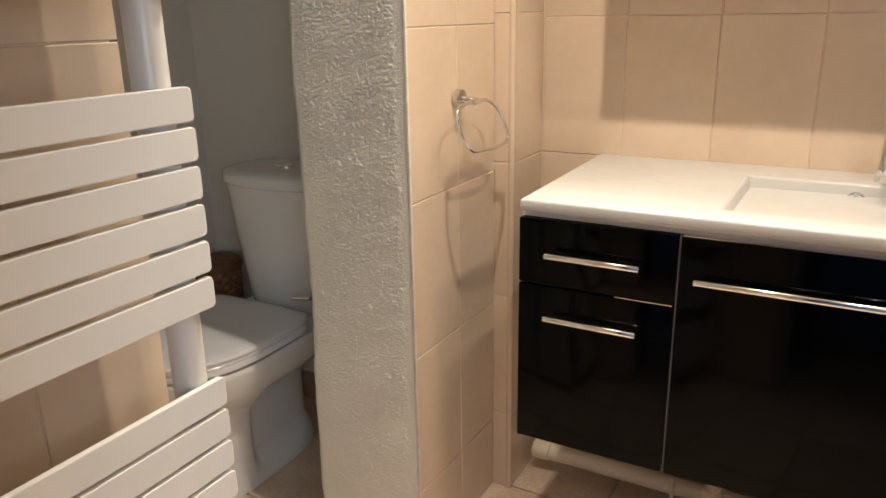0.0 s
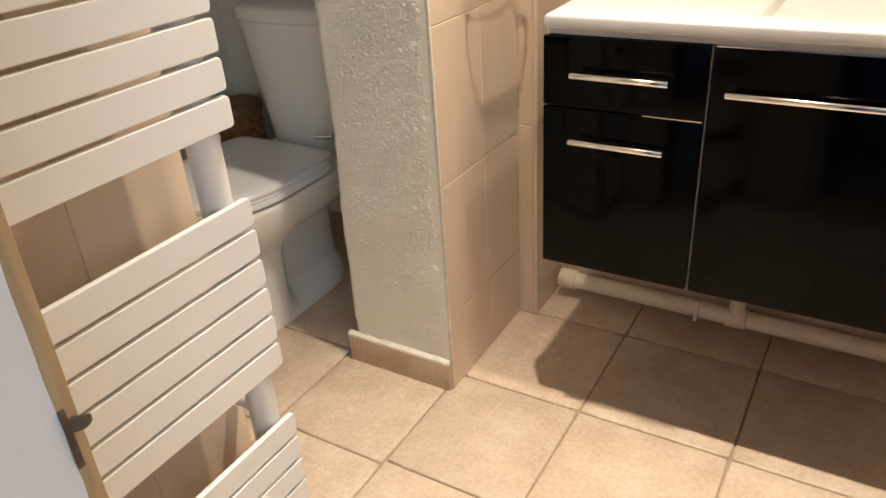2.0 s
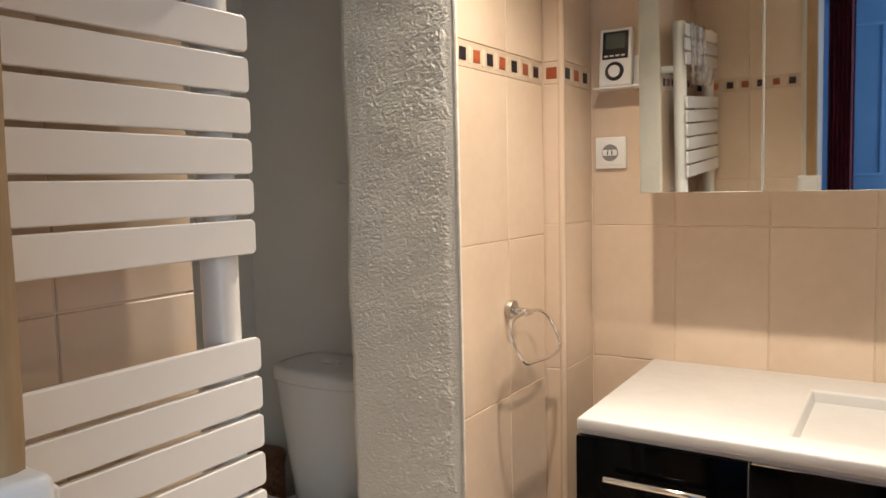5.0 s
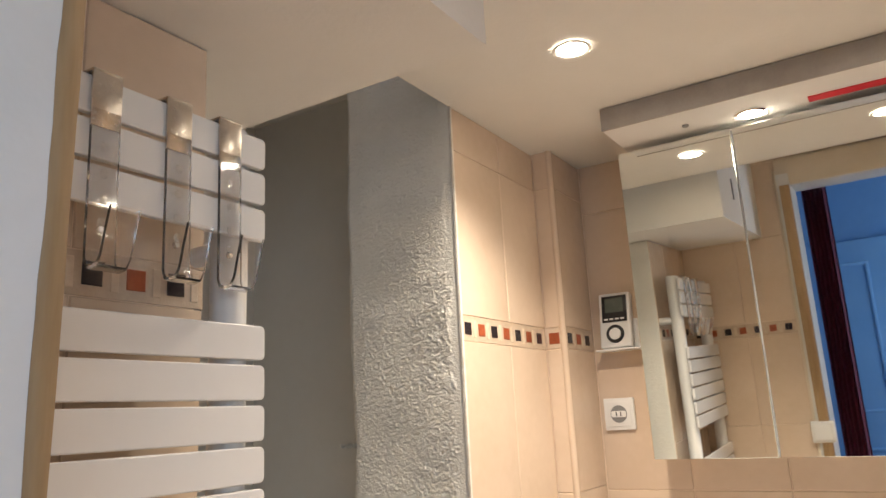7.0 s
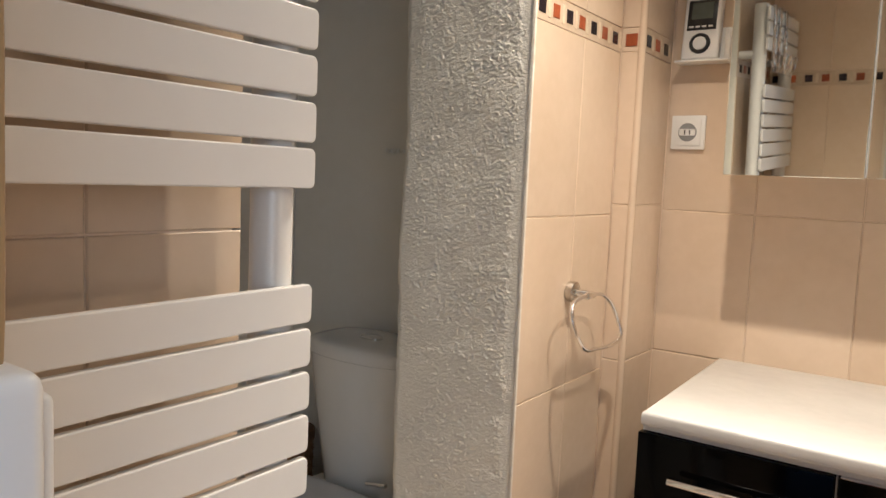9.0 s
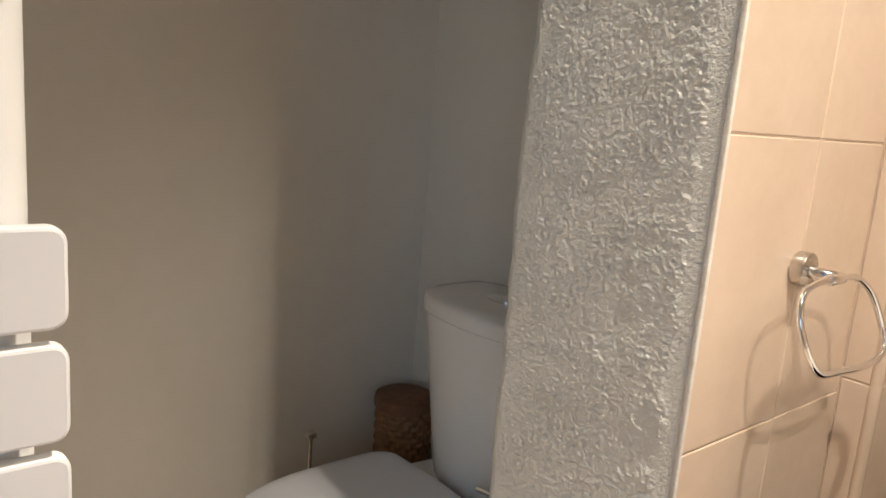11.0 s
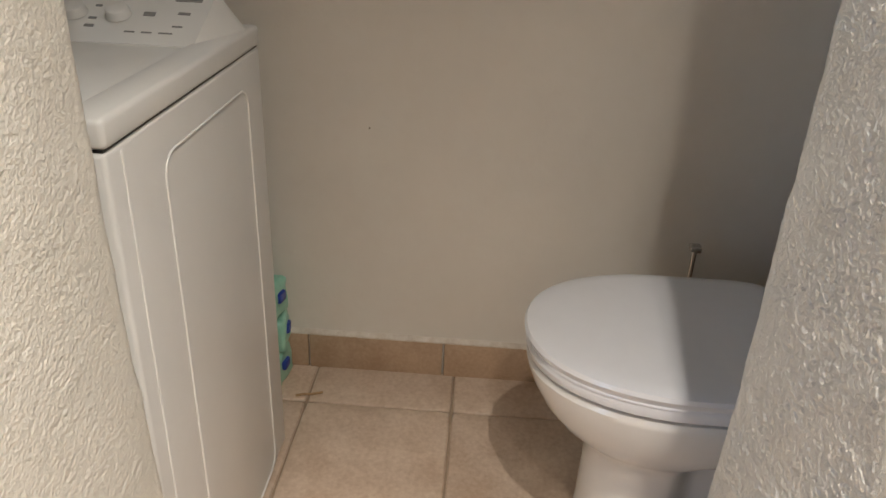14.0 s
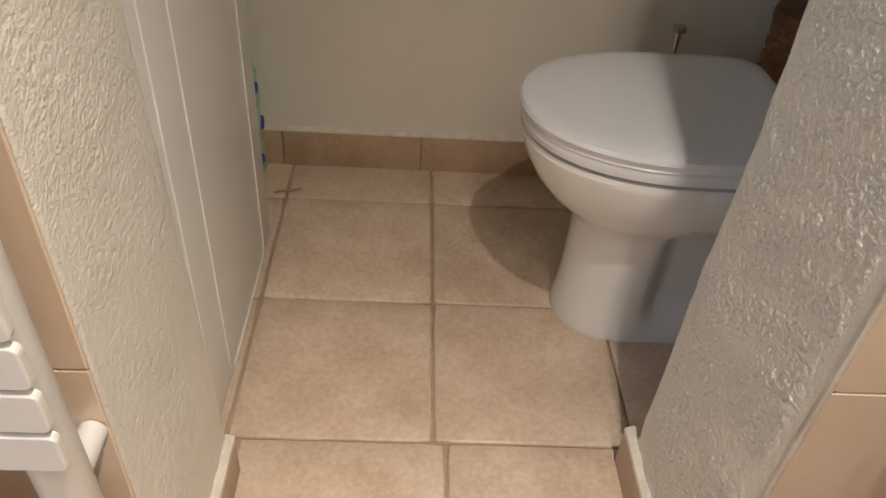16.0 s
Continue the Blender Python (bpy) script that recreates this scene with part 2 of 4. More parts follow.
floor = wall("floor", [(-1.3, 1.75, -1.27, 0.8, -0.12, -0.006)], FLOOR_GROUT, "rustic beige square floor tiles with worn brown grout", "floor")
wall_back = wall("wall_north", [(-0.02, 1.75, D, D + 0.16, -0.01, 2.5)], GROUT, "glossy beige tiled wall behind the washbasin")
wall_pillar = wall("wall_pillar", [(-0.255, 0, 0.012, D + 0.16, -0.01, 2.5), (0, PX, PY, D, -0.01, CEIL)], GROUT, "beige tiled wall between basin and toilet")
wall_left = wall("wall_west", [(-0.222, 0, REAR, OPEN - 0.012, -0.01, BOX_Z - 0.002)], GROUT, "beige tiled wall behind the white towel radiator")
wall_rear = wall("wall_south", [(-0.26, 0.387, REAR - 0.15, REAR, -0.01, 2.5), (1.29, 1.75, REAR - 0.15, REAR, -0.01, 2.5), (0.387, 1.29, REAR - 0.15, REAR, 2.13, 2.5)], GROUT, "beige tiled wall around the bathroom door")
wall_right = wall("wall_east", [(RIGHT, RIGHT + 0.16, REAR, D, -0.01, 2.5)], GROUT, "plain beige tiled wall closing the bathroom")
wall("wall_toilet_west", [(WX - 0.15, WX, REAR - 0.15, WY + 0.15, -0.01, 2.6)], WC_PAINT, "smooth off-white painted wall beside the toilet")
wall("wall_toilet_north", [(WX, -0.255, WY, WY + 0.15, -0.01, 2.6)], WC_PAINT, "smooth off-white painted wall behind the cistern")
wall("wall_toilet_south", [(WX, -0.26, REAR - 0.15, REAR, -0.01, 1.24), (WX, -0.26, REAR - 0.15, REAR, 1.56, 2.6), (WX, -1.05, REAR - 0.15, REAR, 1.24, 1.56), (-0.75, -0.26, REAR - 0.15, REAR, 1.24, 1.56)], WC_PAINT, "off-white painted wall behind the washing machine")
wall("ceiling_lowered", [(0, RIGHT, -0.345, D, CEIL, CEIL + 0.185)], CEIL_PAINT, "lowered white ceiling panel with recessed spotlights", "ceiling")
wall("ceiling_rear", [(0.305, 1.75, REAR - 0.15, -0.345, REAR_CEIL, REAR_CEIL + 0.1)], CEIL_PAINT, "plain white painted ceiling by the door", "ceiling")
wall("ceiling_toilet", [(-1.3, 0.0, -0.400, 0.8, 2.45, 2.55)], CEIL_PAINT, "high white ceiling over the toilet", "ceiling")
soffit = wall("ceiling_soffit", [(WX, 0.305, REAR, -0.400, BOX_Z, 2.5)], CEIL_PAINT, "white boxed-in soffit over radiator and opening", "ceiling")
part("slot", solid(0.304, 0.307, -0.62, -0.605, 1.99, 2.06), DARK_PLASTIC, soffit)


def plaster_skin(name, side, edge_y, label):
    """Rough plaster round the end of a wall: across the reveal, round its inner corner and along the toilet side."""
    depth, turn_r, run = (0.281 if side > 0 else 0.240), 0.022, 0.5
    du, dz = (0.0018, 0.0017) if side > 0 else (0.0024, 0.0024)
    margin = 0.024 if side > 0 else 0.036
    us = [i * du for i in range(int((depth + 0.05) / du))]
    us += [us[-1] + 0.02 * (i + 1) for i in range(int(run / 0.02))]
    top = 2.44 if side > 0 else BOX_Z - 0.003
    nz = int(top / dz)
    verts, faces = [], []
    for j in range(nz + 1):
        z = j * top / nz
        d = depth + (0.008 if side > 0 else 0.042) * (1 - smooth_step(z, 0.0, 0.9)) + 0.006 * noise.noise((3.1, z * 4, side)) + 0.003 * noise.noise((1.7, z * 26, side))
        for u in us:
            flat = d - turn_r
            arc = turn_r * math.pi / 2
            if u < flat:
                x, y, nx, ny = -u, 0.0, 0.0, -1.0
            elif u < flat + arc:
                a = (u - flat) / turn_r
                x, y, nx, ny = -flat - turn_r * math.sin(a), turn_r * (1 - math.cos(a)), -math.sin(a), -math.cos(a)
            else:
                x, y, nx, ny = -d, turn_r + u - flat - arc, -1.0, 0.0
            swipe = z + 0.35 * u + 0.02 * noise.noise((u * 8, z * 8, 30.0 + side))
            warp = noise.noise((u * 45, z * 45, 9.0 + side))
            n1 = noise.noise(((u - 0.4 * z) * 95 + warp, (z + 0.4 * u) * 175 + warp, 2.0 * side))
            n2 = noise.noise(((u - 0.3 * z) * 210 + warp, (z + 0.3 * u) * 320 + warp, 4.0 + side))
            r1 = max(0.0, 1 - 3.2 * abs(n1)) + 0.6 * max(0.0, 1 - 3.0 * abs(n2))
            broad = noise.noise((u * 6, swipe * 9, 8.0 + side))
            patch = 0.42 + 0.58 * smooth_step(noise.noise((u * 11, swipe * 20, 21.0 + side)) + 0.5 * noise.noise((u * 34, swipe * 48, 13.0 + side)), -0.35, 0.30)
            h = patch * (0.0015 * r1 + 0.0014 * n1) + 0.0028 * broad
            if side < 0:
                h *= 0.48
            edge = margin * (1 + 0.5 * noise.noise((z * 13, 1.1, side)) + 0.3 * noise.noise((z * 50, 6.1, side)))
            h *= 0.10 + 0.90 * smooth_step(u, edge * 0.7, edge * 1.15) * (1 - 0.6 * smooth_step(u, flat - 0.03, flat))
            h -= 0.0012 * (1 - smooth_step(u, 0.002, 0.006))
            if u > flat + arc + 0.02:
                h *= 0.4
            verts.append((x + nx * h, edge_y + side * (y + ny * h), z))
    n = len(us)
    for j in range(nz):
        for i in range(n - 1):
            a = j * n + i
            faces.append((a, a + 1, a + 1 + n, a + n))
    me = bpy.data.meshes.new(name)
    me.from_pydata(verts, [], faces)
    me.materials.append(PLASTER)
    me.shade_smooth()
    return tagged(new(name, me), label, "wall", kind="structure")


plaster_skin("wall_reveal_north", 1, 0.0, "rough white roughcast plaster on the wall end")
plaster_skin("wall_reveal_south", -1, OPEN, "rough white roughcast plaster on the opening side")

# smooth painted bead down the tiled corners
tagged(mesh_object("trim", solid(-0.0025, 0.0042, -0.0015, 0.0045, 0.0, CEIL, 0.0012), FILLER), "thin painted corner bead along the tiles", "trim", kind="structure")
tagged(mesh_object("trim", rod((PX - 0.004, PY + 0.004, 0), (PX - 0.004, PY + 0.004, CEIL), 0.0085, 16), TILE), "rounded beige corner bead on the pilaster", "trim", kind="structure")

# ---- doorway and hall ----
door_frame = thing("door_frame", (0.412, REAR - 0.08, 0), "cream painted wooden door frame worn to bare wood", "door frame", kind="structure")


def frame_edge(z):
    return -1.056 + 0.015 * (z - 1.2)


lean = []
for i in range(2):
    z = 2.13 * i
    e = frame_edge(z) - 0.011
    lean.append([(0.387, REAR - 0.16, z), (0.431, REAR - 0.16, z), (0.431, e, z), (0.387, e, z)])
part("post", loft(lean), FRAME_PAINT, door_frame)
part("post", solid(1.245, 1.29, REAR - 0.16, REAR + 0.012, 0, 2.13, 0.003), FRAME_PAINT, door_frame)
part("head", solid(0.431, 1.245, REAR - 0.16, REAR + 0.012, 2.085, 2.13, 0.003), FRAME_PAINT, door_frame)
worn = []
for i in range(121):
    z = 2.085 * i / 120
    wob = 0.0022 * noise.noise((z * 9, 0.3, 0)) + 0.0012 * noise.noise((z * 40, 2.3, 0))
    e = frame_edge(z)
    x0, x1, y0, y1 = 0.397, 0.4322 + wob * 0.3, e - 0.0135 - 1.2 * wob, e + wob * 0.3
    worn.append([(x0, y0, z), (x1 - 0.001, y0, z), (x1, y0 + 0.003, z), (x1, y1 - 0.007, z), (x1 - 0.002, y1 - 0.0025, z), (x1 - 0.007, y1, z), (x0, y1, z)])
part("worn_edge", loft(worn), BARE_WOOD, door_frame, "bare brown wood where paint has worn off")
KZ = 0.924
ke = frame_edge(KZ)
keep = part("strike_plate", solid(0.4312, 0.4332, ke - 0.0135, ke - 0.0095, KZ - 0.028, KZ + 0.012, 0.0006), OLD_METAL, door_frame, "tarnished iron strike plate")
part("lip", loft([[(x, y, KZ + dz * k) for dz in (-1, 1)] + [(x + 0.0012, y + 0.0006, KZ + dz * k) for dz in (1, -1)] for x, y, k in ((0.4315, ke - 0.011, 0.0045), (0.4335, ke - 0.007, 0.005), (0.435, ke - 0.0045, 0.0045), (0.4355, ke - 0.002, 0.0035), (0.435, ke + 0.0005, 0.002))]), OLD_METAL, keep)
casing = thing("trim_door", (0.402, REAR, 0), "cream painted door casing on the tiled wall", "trim", kind="structure")
part("upright", solid(0.377, 0.3865, REAR + 0.0005, REAR + 0.012, 0, 2.15, 0.003), CASING_PAINT, casing)
part("upright", solid(1.255, 1.30, REAR + 0.0005, REAR + 0.012, 0, 2.15, 0.003), CASING_PAINT, casing)
part("lintel", solid(0.3865, 1.255, REAR + 0.0125, REAR + 0.016, 2.088, 2.19, 0.002), CASING_PAINT, casing)

HALL_Y = -3.1
wall("floor_hall", [(-0.7, 2.0, HALL_Y, REAR - 0.125, -0.12, -0.004)], HALL_FLOOR, "dark wooden hall floor", "floor")
wall("wall_hall", [(-0.7, 2.0, HALL_Y - 0.1, HALL_Y, 0, 2.5), (-0.8, -0.7, HALL_Y, REAR - 0.1505, 0, 2.5),
                   (1.9, 2.0, HALL_Y, -2.75, 0, 2.5), (1.9, 2.0, -1.65, REAR - 0.1505, 0, 2.5), (1.9, 2.0, -2.75, -1.65, 0, 0.75), (1.9, 2.0, -2.75, -1.65, 2.15, 2.5),
                   (-0.7, 0.387, REAR - 0.156, REAR - 0.1505, 0, 2.5), (1.3, 1.9, REAR - 0.156, REAR - 0.1505, 0, 2.5), (0.387, 1.3, REAR - 0.156, REAR - 0.1505, 2.13, 2.5)], BLUE_WALL, "blue painted hall walls outside the bathroom")
wall("ceiling_hall", [(-0.8, 2.0, HALL_Y - 0.1, REAR - 0.1505, 2.5, 2.6)], CEIL_PAINT, "plain white hall ceiling", "ceiling")
hall_window = thing("window_1", (1.95, -2.2, 0.75), "white framed hall window letting in daylight", "window", kind="structure")
for b in ((1.93, 1.97, -2.75, -2.69, 0.75, 2.15), (1.93, 1.97, -1.71, -1.65, 0.75, 2.15), (1.93, 1.97, -2.69, -1.71, 0.75, 0.81), (1.93, 1.97, -2.69, -1.71, 2.09, 2.15)):
    part("window_frame", solid(*b, 0.004), FRAME_PAINT, hall_window)
hall_door = thing("door_1", (0.62, HALL_Y, 0), "pale blue panelled door across the hall", "door", kind="structure")
part("leaf", solid(0.22, 1.02, HALL_Y + 0.0, HALL_Y + 0.035, 0.01, 2.05, 0.004), BLUE_DOOR, hall_door)
for x0, x1 in ((0.30, 0.57), (0.67, 0.94)):
    for z0, z1 in ((0.2, 0.85), (1.05, 1.92)):
        for b in ((x0, x1, z0, z0 + 0.018), (x0, x1, z1 - 0.018, z1), (x0, x0 + 0.018, z0 + 0.018, z1 - 0.018), (x1 - 0.018, x1, z0 + 0.018, z1 - 0.018)):
            part("panel_moulding", solid(b[0], b[1], HALL_Y + 0.034, HALL_Y + 0.045, b[2], b[3], 0.003), BLUE_DOOR, hall_door)
part("handle", join(rod((0.96, HALL_Y + 0.03, 1.03), (0.96, HALL_Y + 0.085, 1.03), 0.01), rod((0.96, HALL_Y + 0.08, 1.03), (0.85, HALL_Y + 0.08, 1.03), 0.009)), STEEL, hall_door, "steel lever handle")
folds = []
for i in range(2):
    z = 0.08 + 2.1 * i
    folds.append([(0.440 + 0.09 * k / 24, REAR - 0.255 + 0.018 * math.sin(k * 1.55), z) for k in range(25)] + [(0.440 + 0.09 * k / 24, REAR - 0.249 + 0.018 * math.sin(k * 1.55), z) for k in range(24, -1, -1)])
curtain = thing("curtain", (0.5, REAR - 0.255, 0.0), "burgundy cloth curtain drawn aside by the door", "curtain")
part("cloth", loft(folds), CURTAIN, curtain)
part("curtain_rail", rod((0.40, REAR - 0.255, 2.19), (1.3, REAR - 0.255, 2.19), 0.009), STEEL, curtain, "thin steel curtain rail")
part("rail_bracket", solid(0.44, 0.455, REAR - 0.265, REAR - 0.1565, 2.18, 2.2, 0.002), STEEL, curtain)

# ---- recessed spotlights ----
def ceiling_spot(x, y):
    t = thing("ceiling_spotlight", (x, y, CEIL), "small round recessed ceiling spotlight, switched on", "spotlight", "ceiling spotlights")
    part("rim", lathe([(0.026, CEIL - 0.002), (0.032, CEIL - 0.001), (0.034, CEIL - 0.003), (0.031, CEIL - 0.005), (0.027, CEIL - 0.004)], (x, y), hollow=True), PLASTIC, t)
    lens = part("lens", lathe([(0.001, CEIL - 0.0035), (0.026, CEIL - 0.0035), (0.026, CEIL - 0.0025), (0.001, CEIL - 0.0025)], (x, y)), BULB, t, "glowing lamp lens")
    lens.visible_shadow = False


# the last fitting belongs to the added spot, out of view
for sx, sy in SPOTS:
    ceiling_spot(sx, sy)

# ---- vanity ----
VF = 0.072           # front of the vanity doors
vanity = thing("vanity_unit", (0.7, 0.3, 0.379), "wall-hung glossy black vanity with drawers and door", "cabinet")
part("body", join(solid(0.208, 1.19, VF + 0.021, D - 0.001, 0.381, 0.397), solid(0.208, 0.226, VF + 0.021, D - 0.001, 0.397, 0.858), solid(1.172, 1.19, VF + 0.021, D - 0.001, 0.397, 0.858), solid(0.226, 1.172, VF + 0.021, VF + 0.036, 0.397, 0.858)), GLOSS_BLACK, vanity)
part("top_rail", solid(0.21, 1.188, VF + 0.012, VF + 0.05, 0.8585, 0.8745), EDGE_WHITE, vanity, "pale rail under the basin top")
part("edge_strip", solid(0.5098, 0.5116, VF + 0.006, VF + 0.0205, 0.381, 0.857), GREY_TRIM, vanity)


def bar_handle(parent, x0, x1, z, inset):
    y = VF - 0.028
    h = part("handle", rod((x0, y, z), (x1, y, z), 0.0062, 20, bevel=0.001), CHROME, parent, "polished chrome bar handle")
    for x in (x0 + inset, x1 - inset):
        part("standoff", rod((x, y, z), (x, VF + 0.001, z), 0.0045, 14), CHROME, h)


for z0, z1, hz in ((0.7255, 0.857, 0.794), (0.379, 0.7225, 0.666)):
    d = part("drawer_front", solid(0.2055, 0.508, VF, VF + 0.02, z0, z1, 0.0022), GLOSS_BLACK, vanity)
    bar_handle(d, 0.270, 0.450, hz, 0.048)
dr = part("door", solid(0.514, 1.19, VF, VF + 0.02, 0.379, 0.857, 0.0022), GLOSS_BLACK, vanity)
bar_handle(dr, 0.545, 1.16, 0.785, 0.034)
# thin chrome slivers stand in for bright reflections along these edges
part("drawer_edge", solid(0.400, 0.506, VF + 0.001, VF + 0.012, 0.7227, 0.7243), CHROME, vanity)
part("door_top_edge", solid(0.516, 1.188, VF + 0.002, VF + 0.018, 0.8566, 0.8582), CHROME, vanity)

# basin top with its sunk basin
CT, CU = 0.900, 0.876
bx0, bx1, by0, by1 = 0.569, 1.055, 0.124, 0.440
outer = [(0.217, 0.05), (1.2, 0.05), (1.2, D - 0.001), (0.206, D - 0.001)]
inner = [(bx0, by0), (bx1, by0), (bx1, by1), (bx0, by1)]
low = [(bx0 + 0.022, by0 + 0.02), (bx1 - 0.022, by0 + 0.02), (bx1 - 0.022, by1 - 0.012), (bx0 + 0.022, by1 - 0.012)]
bm = bmesh.new()
rings = [[bm.verts.new((x, y, z)) for x, y in pts] for pts, z in ((outer, CU), (outer, CT), (inner, CT), (low, CT - 0.095))]
for a, b in zip(rings, rings[1:]):
    for k in range(4):
        bm.faces.new((a[k], a[(k + 1) % 4], b[(k + 1) % 4], b[k]))
bm.faces.new(rings[-1])
bm.faces.new(rings[0])
rim = [e for e in bm.edges if all(abs(v.co.z - CT) < 1e-5 for v in e.verts) and len({v in rings[1] for v in e.verts}) == 1]
bmesh.ops.bevel(bm, geom=rim + [e for e in bm.edges if all(v in rings[0] for v in e.verts)], offset=0.006, segments=4, profile=0.5, affect="EDGES")
basin_top = thing("washbasin", (0.7, 0.3, CU), "white moulded basin top with a sunk rectangular basin", "washbasin")
part("basin", bm, RESIN, basin_top)
ov = (0.770, by1 - 0.0045, 0.8655)
part("overflow_ring", sweep([(ov[0] + 0.0150 * math.cos(a * math.pi / 14), ov[1] - 0.0015, ov[2] + 0.0150 * math.sin(a * math.pi / 14)) for a in range(28)], 0.004, 10, closed=True), CHROME, basin_top, "chrome overflow ring")
part("overflow_hole", rod((ov[0], ov[1] + 0.004, ov[2]), (ov[0], ov[1] - 0.0036, ov[2]), 0.0125, 24), DARK_PLASTIC, basin_top)
part("waste", lathe([(0.001, CT - 0.0945), (0.03, CT - 0.0945), (0.03, CT - 0.091), (0.022, CT - 0.089), (0.001, CT - 0.088)], (0.82, 0.29)), CHROME, basin_top)

tap = thing("basin_mixer_tap", (0.825, 0.485, CT), "chrome single-lever mixer tap on the basin top", "tap")
part("body", loft([[(0.825 + w * math.copysign(abs(math.cos(a)) ** 0.6, math.cos(a)), 0.485 + w * 0.9 * math.copysign(abs(math.sin(a)) ** 0.6, math.sin(a)), z) for a in [2 * math.pi * k / 28 for k in range(28)]] for w, z in ((0.029, CT), (0.029, CT + 0.004), (0.026, CT + 0.03), (0.0235, CT + 0.075), (0.0225, CT + 0.098))]), CHROME, tap)
part("spout", loft([[(0.825 + 0.016 * math.cos(a), y, z + h * math.sin(a)) for a in [2 * math.pi * k / 20 for k in range(20)]] for y, z, h in ((0.475, CT + 0.055, 0.016), (0.43, CT + 0.055, 0.014), (0.375, CT + 0.048, 0.012), (0.355, CT + 0.043, 0.011))]), CHROME, tap)
part("lever", join(solid(0.8035, 0.8465, 0.462, 0.508, CT + 0.101, CT + 0.125, 0.006, 3), moved(solid(0.812, 0.838, -0.085, 0.0, -0.005, 0.005, 0.003), Matrix.Translation((0, 0.475, CT + 0.122)) @ pose(0, 0, 0, -14, 0, 0))), CHROME, tap)

waste_pipe = thing("waste_pipe", (0.5, 0.50, 0.0), "old white plastic waste pipe along the wall", "pipe")
part("pipe", rod((0.095, 0.518, 0.056), (1.5, 0.518, 0.048), 0.023, 20), PVC, waste_pipe)
part("end_cap", rod((0.068, 0.518, 0.056), (0.118, 0.518, 0.056), 0.0275, 20, bevel=0.004), PVC, waste_pipe)
part("clip", solid(0.452, 0.462, 0.489, 0.499, 0.03, 0.092, 0.003), PVC, waste_pipe)
part("branch", join(rod((0.555, 0.518, 0.05), (0.555, 0.518, 0.115), 0.019, 18), rod((0.53, 0.518, 0.053), (0.582, 0.518, 0.053), 0.0275, 20, bevel=0.003)), PVC, waste_pipe)
part("support", solid(1.1, 1.12, 0.49, 0.54, 0.0, 0.035), PVC, waste_pipe)

# ---- mirror cabinet and its light cornice: hung leaning a little forwards ----
MY, MZ0, MZ1 = 0.365, 1.305, 1.982
LEAN = Matrix.Translation((0, MY, MZ0)) @ pose(0, 0, 0, 2.3, 0, 0) @ Matrix.Translation((0, -MY, -MZ0))
cabinet = thing("mirror_cabinet", (0.7, 0.46, MZ0), "wall cabinet with frameless mirror doors, closed", "mirror cabinet")
part("body", solid(0.250, 1.225, MY + 0.024, D - 0.001, MZ0 + 0.006, MZ1 - 0.004, 0.002), PLASTIC, cabinet)
for x0, x1 in ((0.236, 0.4795), (0.4825, 0.98), (0.983, 1.235)):
    d = part("mirror_door", moved(solid(x0, x1, MY, MY + 0.005, MZ0, MZ1 - 0.008, 0.0012, 1), LEAN), MIRROR, cabinet, "clear mirror glass")
    # white backing overhangs, so the gap shows the bevel's highlight as colour
    part("backing", moved(solid(x0 - 0.0014, x1 + 0.0014, MY + 0.0056, MY + 0.011, MZ0 + 0.002, MZ1 - 0.01), LEAN), PLASTIC, d)
cornice = thing("light_cornice", (0.7, 0.3, 1.99), "white cornice with downlights above the mirror cabinet", "light fitting")
part("board", solid(0.246, 1.25, 0.222, D - 0.001, 1.989, CEIL - 0.0015, 0.002), PLASTIC, cornice)
part("front_strip", solid(0.2455, 1.2505, 0.2165, 0.2215, 1.9885, CEIL - 0.0015, 0.001), GREY_TRIM, cornice)
for sx in (0.527, 1.0):
    part("rim", lathe([(0.024, 1.9885), (0.034, 1.9885), (0.034, 1.985), (0.025, 1.984)], (sx, 0.318), hollow=True), CHROME, cornice)
    lens = part("lens", lathe([(0.001, 1.987), (0.0245, 1.987), (0.0245, 1.9855), (0.001, 1.9855)], (sx, 0.318)), BULB, cornice, "glowing lamp lens")
    lens.visible_shadow = False
part("screw_cap", rod((0.40, 0.30, 1.9895), (0.40, 0.30, 1.986), 0.007, 14), GREY_PLASTIC, cornice)
for x0, x1 in ((0.635, 0.86),):
    part("red_sticker", solid(x0, x1, 0.305, 0.334, 1.9868, 1.9886), RED_STICKER, cornice, "plain red sticker strip")

# ---- things on the walls ----
ctrl = thing("heating_controller", (0.123, 0.54, 1.556), "white wall-mounted heating controller with grey display and dial", "thermostat")
TILT = Matrix.Translation((0.123, 0.535, 1.556)) @ pose(0, 0, 0, -7, 0, 0) @ Matrix.Translation((-0.123, -0.535, -1.556))
part("case", moved(solid(0.083, 0.163, 0.523, 0.547, 1.557, 1.694, 0.005, 3), TILT), PLASTIC, ctrl)
part("bezel", moved(solid(0.0915, 0.1545, 0.5215, 0.5235, 1.620, 1.686, 0.001), TILT), DARK_PLASTIC, ctrl, "black display surround")
part("display", moved(solid(0.1000, 0.1460, 0.5206, 0.5218, 1.644, 1.680), TILT), LCD, ctrl, "grey liquid crystal display")
for k in range(4):
    part("button", moved(solid(0.0965 + 0.0138 * k, 0.1060 + 0.0138 * k, 0.5203, 0.5218, 1.6255, 1.6295, 0.0005), TILT), PLASTIC, ctrl)
